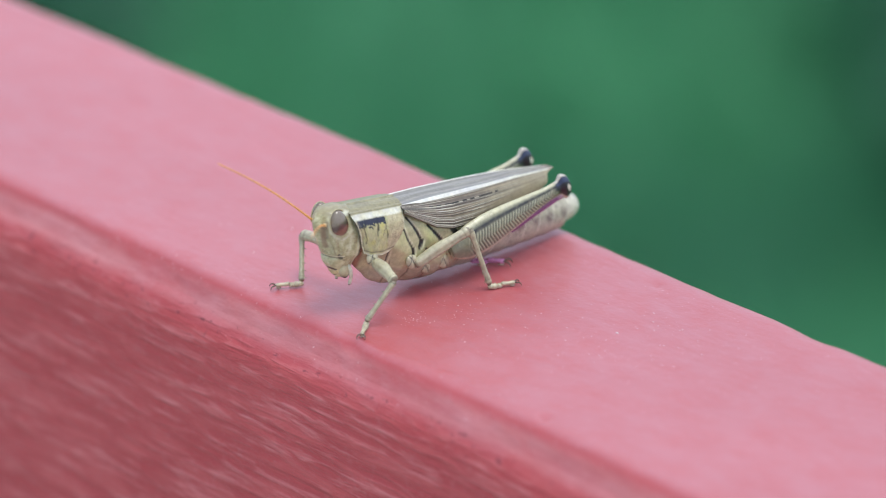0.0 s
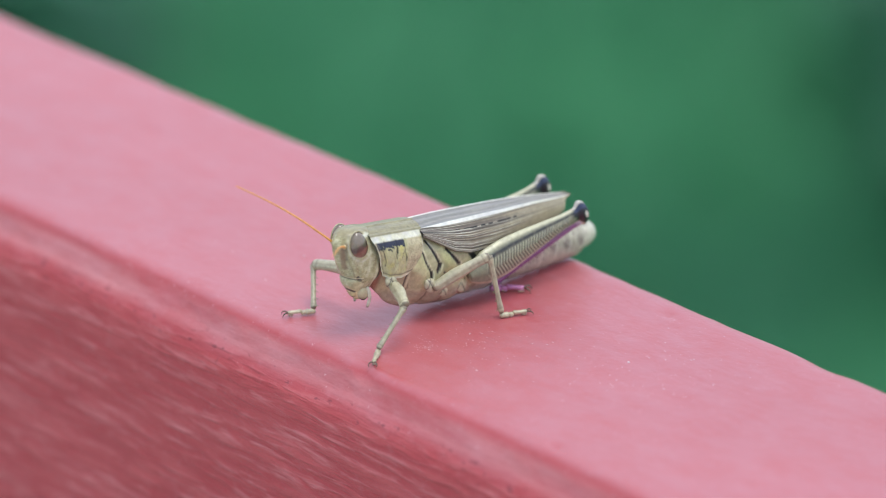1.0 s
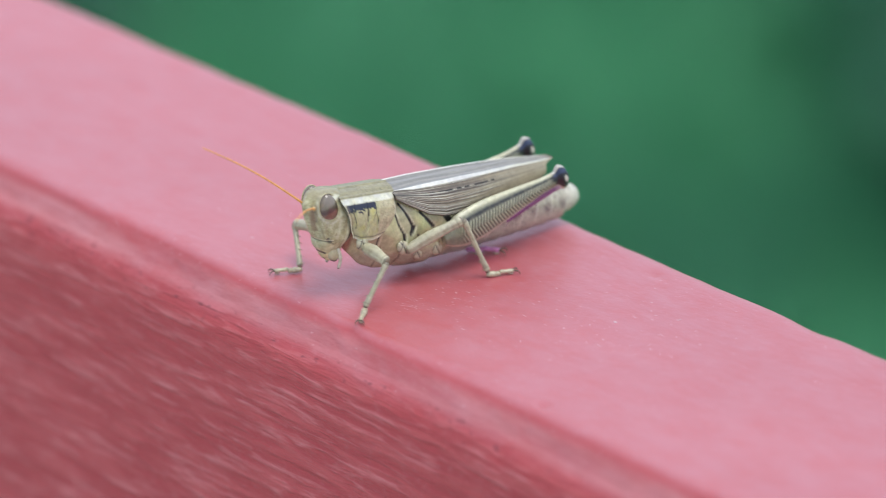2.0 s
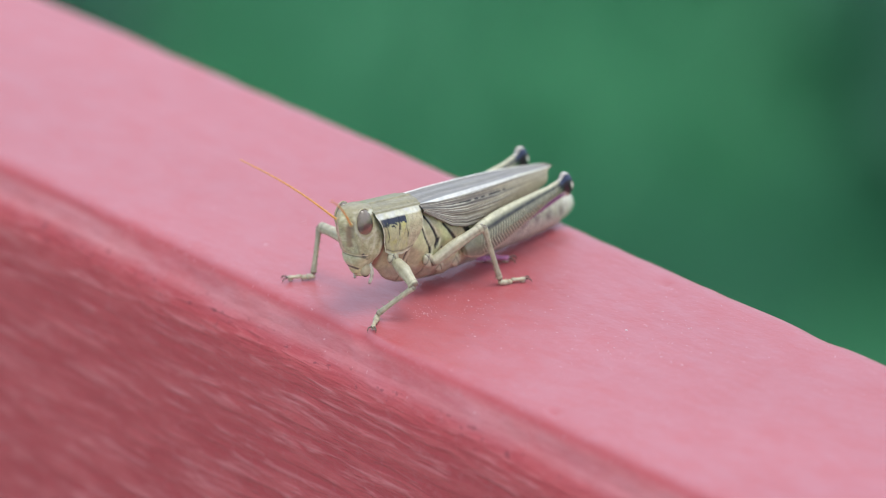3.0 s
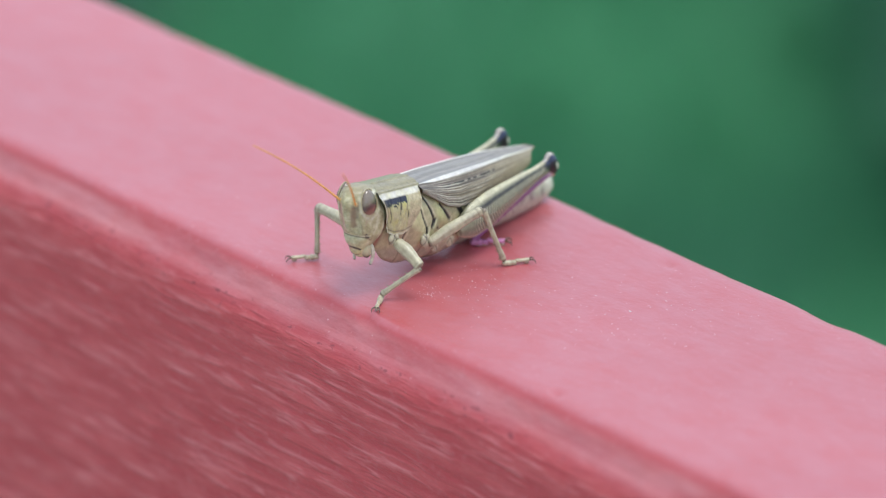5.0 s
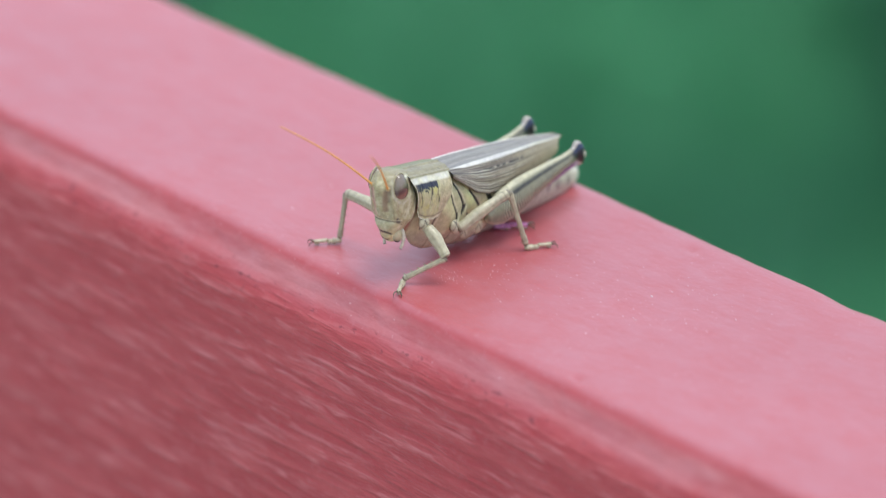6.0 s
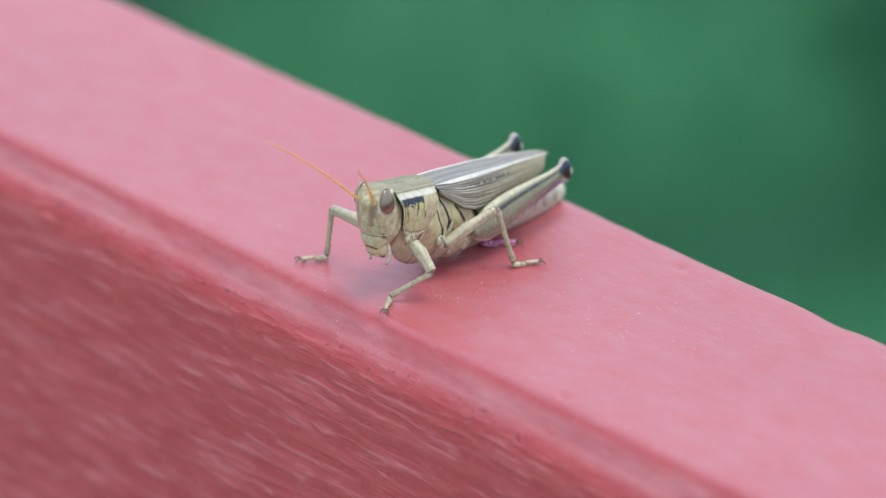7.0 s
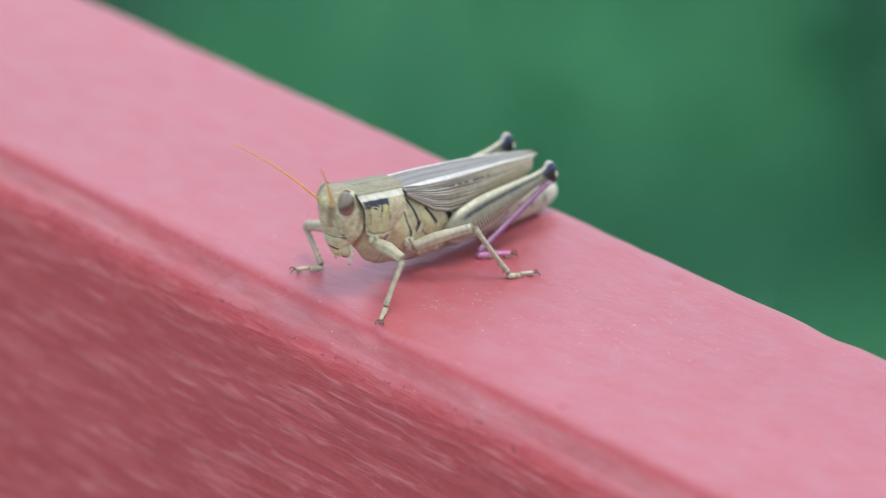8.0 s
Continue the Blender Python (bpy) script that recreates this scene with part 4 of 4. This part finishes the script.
def limb(name, length, sizes, colour, label="", sides=14, paint=None, spines=0, spine_z=-1.0, power=2.0, material=None, steps=40):
    """A leg piece along +x from its joint; sizes: rows of (share of length, half width y, half depth z, offset z)."""
    s = np.array(sizes, float)
    q = np.linspace(0, 1, steps)
    hy, hz, oz = (spline(s[:, 0], s[:, i], q) for i in (1, 2, 3))
    ang = np.linspace(0, 2 * np.pi, sides, endpoint=False)
    ca, sa = np.cos(ang), np.sin(ang)
    ca = np.sign(ca) * np.abs(ca) ** (2 / power)
    sa = np.sign(sa) * np.abs(sa) ** (2 / power)
    P = np.stack([q[:, None] * length * np.ones(sides), hy[:, None] * ca, oz[:, None] + hz[:, None] * sa], 2)
    v, f = lattice(P, True, (True, True))
    c = np.tile(np.asarray(colour, float), (len(v), 1))
    if paint:
        share = np.clip(v[:, 0] / length, 0, 1)
        zz = np.interp(share, q, oz)
        hh = np.interp(share, q, hz)
        c, v = paint(v, c, share, (v[:, 2] - zz) / np.maximum(hh, 1e-3))
    pieces = [(v, f, c)]
    for k in range(spines):
        x0 = length * (0.30 + 0.62 * k / max(1, spines - 1))
        r0 = float(np.interp(x0 / length, q, hz))
        for sd in (-1, 1):
            base = np.array((x0, sd * 0.10, spine_z * r0 * 0.8))
            top = base + np.array((0.16, sd * 0.12, spine_z * 0.27))
            Q = loft([base, (base + top) / 2, top], [0.045, 0.03, 0.010], [0.045, 0.03, 0.010], 6, (0, 1, 0.1), steps=4)
            a, b = lattice(Q, True, (True, True))
            pieces.append((a, b, np.asarray(colour) * 0.7))
    v, f, c = merge(pieces)
    return link_mesh(name, v * MM, f, material or LEGSKIN, hopper, label, c)


LEG = np.array((0.375, 0.345, 0.25))


def paint_leg(v, c, share, h):
    s = speckle(v, 2.4, 5)
    c = blend(c, (0.33, 0.29, 0.22), np.clip(s, 0, 1) * 0.9)
    c = blend(c, (0.52, 0.48, 0.36), np.clip(h, 0, 1) * 0.35)
    c = blend(c, (0.22, 0.18, 0.12), band(h, -0.22, 0.10, 0.15) * band(share, 0.08, 0.94, 0.05) * (0.35 + 0.4 * s))
    c = blend(c, (0.52, 0.48, 0.37), band(h, 0.14, 0.36, 0.12) * band(share, 0.08, 0.94, 0.05) * 0.5)
    ring = np.clip((share - 0.955) / 0.02, 0, 1) + np.clip((0.05 - share) / 0.02, 0, 1) + band(share, 0.885, 0.905, 0.02) * 0.6
    c = blend(c, (0.12, 0.09, 0.065), np.clip(ring, 0, 1) * 0.75)
    v = v.copy()
    v[:, 1] *= 1 - 0.16 * band(h, -0.25, 0.1, 0.15) - 0.10 * np.clip(np.abs(h) - 0.6, 0, 0.4) / 0.4
    return c, v


def build_tarsus(tint=(0.44, 0.39, 0.28), size=1.0):
    """Foot: three pads along +x, two claws."""
    pieces = []
    for x0, x1, r, z in ((-0.15, 0.75, 0.27, 0.28), (0.65, 1.15, 0.22, 0.26), (1.05, 2.35, 0.19, 0.36)):
        xm = (x0 + x1) / 2
        Q = loft([(x0, 0, z + 0.12), (x0 + 0.15, 0, z + 0.04), (xm, 0, z), (x1 - 0.15, 0, z), (x1, 0, z + 0.05)], [0.10, r, r * 0.95, r * 1.1, 0.08], [0.10, r, r * 0.85, r, 0.08], 12, steps=12)
        a, b = lattice(Q, True, (True, True))
        pieces.append((a, b, blend(np.tile(np.array(tint), (len(a), 1)), np.array(tint) * 0.5, np.clip(speckle(a, 4.0), 0, 1))))
        pv, pf = ball((x1 - 0.28, 0, 0.12), (0.26, r * 0.95, 0.11), 6, 10)
        pieces.append((pv, pf, (0.40, 0.30, 0.24)))
    v, f, c = merge(pieces)
    ob = link_mesh("tarsus", v * MM * size, f, LEGSKIN, hopper, "jointed foot gripping the paint", c)
    for sd in (-1, 1):
        Q = loft([(2.3, sd * 0.08, 0.38), (2.55, sd * 0.26, 0.42), (2.78, sd * 0.36, 0.28), (2.82, sd * 0.36, 0.06)], [0.075, 0.07, 0.05, 0.015], [0.075, 0.07, 0.05, 0.015], 8, (0.2, 0.1, 1), steps=9)
        a, b = lattice(Q, True, (True, True))
        link_mesh("claw", a * MM * size, b, LEGSKIN, ob, "dark hooked claw", np.tile(np.array((0.10, 0.07, 0.05)), (len(a), 1)))
    return ob


def build_small_leg(L1, L2, thick):
    femur = limb("femur", L1, [(0, 0.35 * thick, 0.40 * thick, 0), (0.1, 0.50 * thick, 0.56 * thick, 0), (0.4, 0.54 * thick, 0.63 * thick, 0.10), (0.8, 0.44 * thick, 0.50 * thick, 0.07), (0.95, 0.44 * thick, 0.52 * thick, 0), (1.0, 0.28 * thick, 0.3 * thick, 0)],
                 LEG, "pale olive upper leg", 18, paint_leg)
    tibia = limb("tibia", L2, [(0, 0.26, 0.3, 0), (0.06, 0.34, 0.36, 0), (0.2, 0.27, 0.28, 0), (0.7, 0.25, 0.26, 0), (0.95, 0.31, 0.32, 0), (1.0, 0.2, 0.2, 0)],
                 LEG * 0.95, "slender pale lower leg with short spines", 14, paint_leg, spines=5)
    return femur, tibia, build_tarsus(size=1.12)


def paint_hind(v, c, share, h):
    """Cream upper keel, dark seam, herringbone side, pale lower keel, black knee."""
    c = np.tile(np.array((0.20, 0.20, 0.145)), (len(v), 1))
    ph = share * 42 - np.abs(h + 0.05) * 2.2
    chev = np.sin(ph * 2 * np.pi)
    mid = band(h, -0.70, 0.46, 0.12) * band(share, 0.12, 0.84, 0.05)
    c = blend(c, (0.42, 0.41, 0.32), mid * np.clip(chev * 1.8 - 0.5, 0, 1) * 0.9)
    c = blend(c, (0.085, 0.085, 0.06), mid * np.clip(-chev * 1.6, 0, 1) * 0.75)
    v = v.copy()
    v[:, 1] += np.sign(v[:, 1]) * 0.05 * mid * chev
    c = blend(c, (0.50, 0.475, 0.345), np.clip((h - 0.78) / 0.1, 0, 1) * np.clip((share - 0.06) / 0.1, 0, 1) * 0.95)
    c = blend(c, BLACK * 1.5, band(h, 0.50, 0.70, 0.08) * band(share, 0.14, 0.9, 0.04) * 0.95)
    c = blend(c, (0.56, 0.50, 0.40), np.clip((-0.68 - h) / 0.1, 0, 1) * 0.9)
    s = speckle(v, 2.0, 8)
    c = blend(c, (0.3, 0.27, 0.18), np.clip(s, 0, 1) * 0.35)
    knee = np.clip((share - 0.875) / 0.02, 0, 1)
    c = blend(c, (0.010, 0.010, 0.014), knee * np.clip((h + 0.72) / 0.1, 0, 1))
    c = blend(c, (0.010, 0.010, 0.014), np.clip((share - 0.85) / 0.03, 0, 1) * band(h, 0.0, 0.7, 0.1))
    c = blend(c, (0.60, 0.52, 0.46), np.clip(1.15 - np.hypot((share - 0.966) / 0.014, (h + 0.02) / 0.30), 0, 0.25) * 4)
    # blue on the upper knee: sky gloss painted over the black
    c = blend(c, (0.022, 0.034, 0.085), knee * band(h, 0.5, 0.84, 0.1) * 0.9)
    c = blend(c, (0.50, 0.46, 0.42), np.clip((h - 0.86) / 0.05, 0, 1) * knee * 0.95)
    c = blend(c, (0.54, 0.47, 0.42), knee * np.clip((-0.72 - h) / 0.1, 0, 1))
    return c, v


def paint_shin(v, c, share, h):
    c = blend(c, (0.45, 0.33, 0.40), np.clip((0.10 - share) / 0.04, 0, 1))
    c = blend(c, (0.50, 0.42, 0.44), np.clip(h, 0, 1) * 0.35)
    return c, v


def build_hind_leg(L1, L2):
    femur = limb("hind_femur", L1, [(0, 0.5, 0.65, 0), (0.05, 0.8, 1.25, 0), (0.15, 0.95, 1.85, 0), (0.28, 0.95, 1.95, 0), (0.45, 0.82, 1.65, 0.05), (0.65, 0.64, 1.18, 0.05), (0.82, 0.52, 0.82, 0.02), (0.9, 0.52, 0.80, 0), (0.945, 0.78, 1.42, -0.12), (0.98, 0.66, 1.15, -0.2), (1.0, 0.36, 0.55, -0.25)],
                 GREY, "stout hind thigh with herringbone ridges and a black knee", 84, paint_hind, power=1.75, steps=330, material=THIGH)
    shin = limb("hind_tibia", L2, [(0, 0.26, 0.3, 0), (0.05, 0.38, 0.4, 0), (0.12, 0.28, 0.30, 0), (0.8, 0.28, 0.31, 0), (0.96, 0.36, 0.4, 0), (1, 0.25, 0.3, 0)],
                PURPLE, "purple folded hind shin with spines", 16, paint_shin, spines=9)
    foot = build_tarsus((0.50, 0.20, 0.40), 1.4)
    return femur, shin, foot


HEAD = build_head()
FEELERS = {1: build_antenna(HEAD, 1, 12.0), -1: build_antenna(HEAD, -1, 12.6)}
build_pronotum()
build_thorax()
build_abdomen()
build_wing(-1)
build_wing(1)


def build_coxa(x, y, z, r):
    v, f = ball((x, y, z), (r * 1.25, r * 0.7, r * 1.35), 26, 34)
    dx, dz = (v[:, 0] - x) / r, (v[:, 2] - z) / r
    v[:, 1] -= np.sign(y) * 0.10 * np.exp(-(((dx - 0.45 * dz) / 0.16) ** 2))
    v[:, 0] += 0.25 * (v[:, 2] - z)
    c = blend(np.tile(np.array((0.43, 0.39, 0.28)), (len(v), 1)), (0.06, 0.05, 0.045), np.exp(-(((dx - 0.45 * dz) / 0.13) ** 2)) + np.exp(-(((dx + 0.6 * dz - 0.75) / 0.10) ** 2)) * 0.8)
    link_mesh("coxa", v * MM, f, CUTICLE, hopper, "pale hip joint with dark seams", c)


# hip (own space), ankle and toe (on the rail, mm), lengths of thigh and shin, side to which the knee bends
LEGS = [
    ((8.2, 2.29, 4.19), (8.35, -14.0, 0.62), (10.0, -16.1), 3.7, 4.93, (-0.34, 0.54, 0.77), 1.1),
    ((8.14, -2.05, 4.13), (-3.0, -12.4, 0.62), (-4.7, -15.1), 7.31, 4.79, (-0.19, -0.87, 0.46), 1.1),
    ((3.5, 2.75, 3.25), (10.75, 0.2, 0.62), (12.3, 3.3), 6.4, 6.2, (0.29, -0.13, 0.95), 1.02),
    ((3.04, -2.45, 3.03), (-3.0, 3.0, 0.62), (-5.4, 5.2), 6.14, 6.3, (0.39, -0.04, 0.92), 1.0),
]
SMALL = [build_small_leg(row[3], row[4], row[6]) for row in LEGS]
for row in LEGS:
    build_coxa(row[0][0] + 0.2, row[0][1] * 0.92, row[0][2] + 0.25, 0.58)

for side in (1, -1):
    build_coxa(1.6, side * 2.0, 2.5, 0.5)
    build_coxa(-0.5, side * 2.2, 2.85, 0.6)

HIND = [((-0.9, 2.95, 3.85), (-15.0, 3.75, 9.2), (5.2, 3.2), 1, 11.4), ((-1.2, -2.95, 4.0), (-16.1, -3.5, 9.75), (-1.2, 2.2), -1, 12.7)]
HINDLEGS = [build_hind_leg((Vector(row[1]) - Vector(row[0])).length, row[4]) for row in HIND]

# ---- what moves ----


def stand(x, y, z, yaw, pitch, roll):
    """Pose of the grasshopper on the rail, in millimetres and degrees; its build is nose-up by 8.5 degrees."""
    return pose(x * MM, y * MM, z * MM, roll, pitch, yaw) @ pose(0, 0, 0, 0, -8.5, 0)


BODY = [
    (0.0, stand(4.7, -3.2, -0.0, -93.4, 1.0, 1.6)),
    (0.5, stand(4.3, -2.6, -0.1, -93.7, 0.3, 1.4)),
    (1.0, stand(4.2, -2.0, -0.1, -93.2, 0.3, 1.6)),
    (1.2, stand(4.2, -2.0, -0.1, -93.2, 0.3, 1.6)),
    (1.5, stand(5.9, -3.0, -0.0, -88.6, 1.1, 1.7)),
    (1.75, stand(5.9, -3.0, -0.0, -88.6, 1.1, 1.7)),
    (2.0, stand(4.1, -3.4, 0.0, -96.8, 1.4, 1.1)),
    (2.2, stand(3.4, -3.9, 0.1, -99.2, 1.3, -0.4)),
    (3.3, stand(6.3, -3.8, -0.1, -83.6, -0.2, 0.6)),
    (3.5, stand(7.3, -3.8, -0.2, -78.4, -0.7, 1.0)),
    (3.7, stand(7.3, -3.8, -0.2, -78.4, -0.7, 1.0)),
    (4.0, stand(3.5, -4.0, -0.1, -89.7, -0.4, 3.5)),
    (4.2, stand(1.2, -4.5, 0.0, -90.7, -0.6, -1.5)),
    (5.3, stand(5.5, -4.8, -0.1, -78.7, -1.8, 0.1)),
    (5.5, stand(5.7, -5.2, 0.1, -79.6, -3.2, -0.4)),
    (6.0, stand(5.2, -4.6, -0.1, -79.7, -2.8, -0.5)),
    (6.5, stand(4.9, -4.9, 0.1, -79.8, -3.5, -2.5)),
    (7.0, stand(4.9, -4.5, -0.1, -79.8, -3.2, -0.5)),
    (7.5, stand(4.9, -4.6, -0.1, -80.0, -2.8, -0.9)),
    (7.8, stand(4.9, -4.6, -0.1, -80.0, -2.8, -0.9)),
    (8.0, stand(1.8, -4.5, 0.1, -87.3, -0.9, -1.2)),
]


def body_at(t):
    ts = [r[0] for r in BODY]
    loc = [float(spline(ts, [r[1].translation[i] for r in BODY], [t])[0]) for i in range(3)]
    k = min(max(i for i, a in enumerate(ts) if a <= t + 1e-6), len(ts) - 2)
    u = (t - ts[k]) / (ts[k + 1] - ts[k])
    u = u * u * (3 - 2 * u)
    q = BODY[k][1].to_quaternion().slerp(BODY[k + 1][1].to_quaternion(), u)
    return Matrix.LocRotScale(loc, q, None)


def bone(a, b, up):
    """Pose with its x axis from a to b and z nearest to up."""
    x = (b - a).normalized()
    y = up.cross(x).normalized()
    z = x.cross(y)
    m = Matrix((x, y, z)).transposed().to_4x4()
    m.translation = a
    return m


def bent(hip, ankle, L1, L2, pole):
    d = ankle - hip
    n = min(d.length, (L1 + L2) * 0.995)
    e = d.normalized()
    a = (L1 * L1 - L2 * L2 + n * n) / (2 * n)
    h = math.sqrt(max(L1 * L1 - a * a, 1e-12))
    p = (pole - e * pole.dot(e)).normalized()
    return hip + e * a + p * h


# directions of the two antennae in the head's space
SWAY_R = [(0.0, (0.80, -0.18, 0.53)), (1.0, (0.82, -0.20, 0.51)), (1.5, (0.78, -0.18, 0.55)), (2.2, (0.84, -0.24, 0.49)), (3.6, (0.72, -0.40, 0.54)), (4.1, (0.82, -0.15, 0.51)), (5.5, (0.77, -0.36, 0.49)), (6.5, (0.78, -0.38, 0.48)), (7.6, (0.78, -0.36, 0.48)), (8.0, (0.82, -0.20, 0.51))]
TURN = [(0.0, 2), (2.2, 2), (3.3, 3), (3.7, 3), (4.2, 2), (5.3, 3), (7.8, 3), (8.0, 1)]
SWAY_L = [(0.0, (0.71, 0.67, 0.23)), (1.5, (0.71, 0.67, 0.23)), (2.2, (0.70, 0.68, 0.23)), (3.3, (0.78, 0.32, 0.53)), (3.6, (0.79, 0.29, 0.54)), (4.1, (0.69, 0.49, 0.53)), (5.5, (0.81, 0.33, 0.49)), (7.6, (0.80, 0.33, 0.50)), (8.0, (0.69, 0.45, 0.57))]


def motions():
    times = [k / 10 for k in range(81)]
    poses = [(t, body_at(t)) for t in times]
    walk(hopper, poses)
    up = Vector((0, 0, 1))
    for (femur, tibia, tarsus), (hip, ankle, toe, L1, L2, pole, _) in zip(SMALL, LEGS):
        rf, rt, rs = [], [], []
        A = Vector(ankle) * MM
        T = Vector((toe[0], toe[1], 0)) * MM
        flat = Vector((A.x, A.y, 0.00004))
        foot = bone(flat, flat + (T - Vector((A.x, A.y, 0))), up)
        for t, m in poses:
            inv = m.inverted()
            H = m @ (Vector(hip) * MM)
            K = bent(H, A, L1 * MM, L2 * MM, m.to_3x3() @ Vector(pole))
            side = (K - (H + A) / 2).normalized()
            rf.append((t, inv @ bone(H, K, side)))
            rt.append((t, inv @ bone(K, A, side)))
            rs.append((t, inv @ foot))
        walk(femur, rf)
        walk(tibia, rt)
        walk(tarsus, rs)
    for (femur, shin, foot), (hip, knee, ground, side, reach) in zip(HINDLEGS, HIND):
        H, K = Vector(hip) * MM, Vector(knee) * MM
        thigh = bone(H, K, up)
        walk(femur, [(0.0, thigh), (8.0, thigh)])
        rs, rf = [], []
        G = Vector((ground[0], ground[1], 0.75)) * MM
        for t, m in poses:
            inv = m.inverted()
            kw = m @ (thigh @ Vector(((K - H).length - 0.0007, side * -0.0001, -0.0008)))
            way = (G - kw).normalized()
            drop = kw.z - 0.00075
            flatway = Vector((way.x, way.y, 0)).normalized()
            run = math.sqrt(max((reach * MM) ** 2 - drop * drop, 1e-9))
            end = kw + flatway * run - up * drop
            rs.append((t, inv @ bone(kw, end, up)))
            base = Vector((end.x, end.y, 0.00004))
            rf.append((t, inv @ bone(base, base - flatway.lerp(Vector((side * -0.8, 0, 0)), 0.5), up)))
        walk(shin, rs)
        walk(foot, rf)
    neck = Matrix.Translation((0.0105, 0, 0.007))
    walk(HEAD, [(t, neck @ pose(0, 0, 0, 0, 0, a) @ neck.inverted()) for t, a in TURN])
    for side, base, sway in ((1, (13.8, 0.9, 8.5), SWAY_L), (-1, (13.8, -0.9, 8.5), SWAY_R)):
        b = Vector(base) * MM
        walk(FEELERS[side], [(t, bone(b, b + Vector(d), up)) for t, d in sway])


motions()
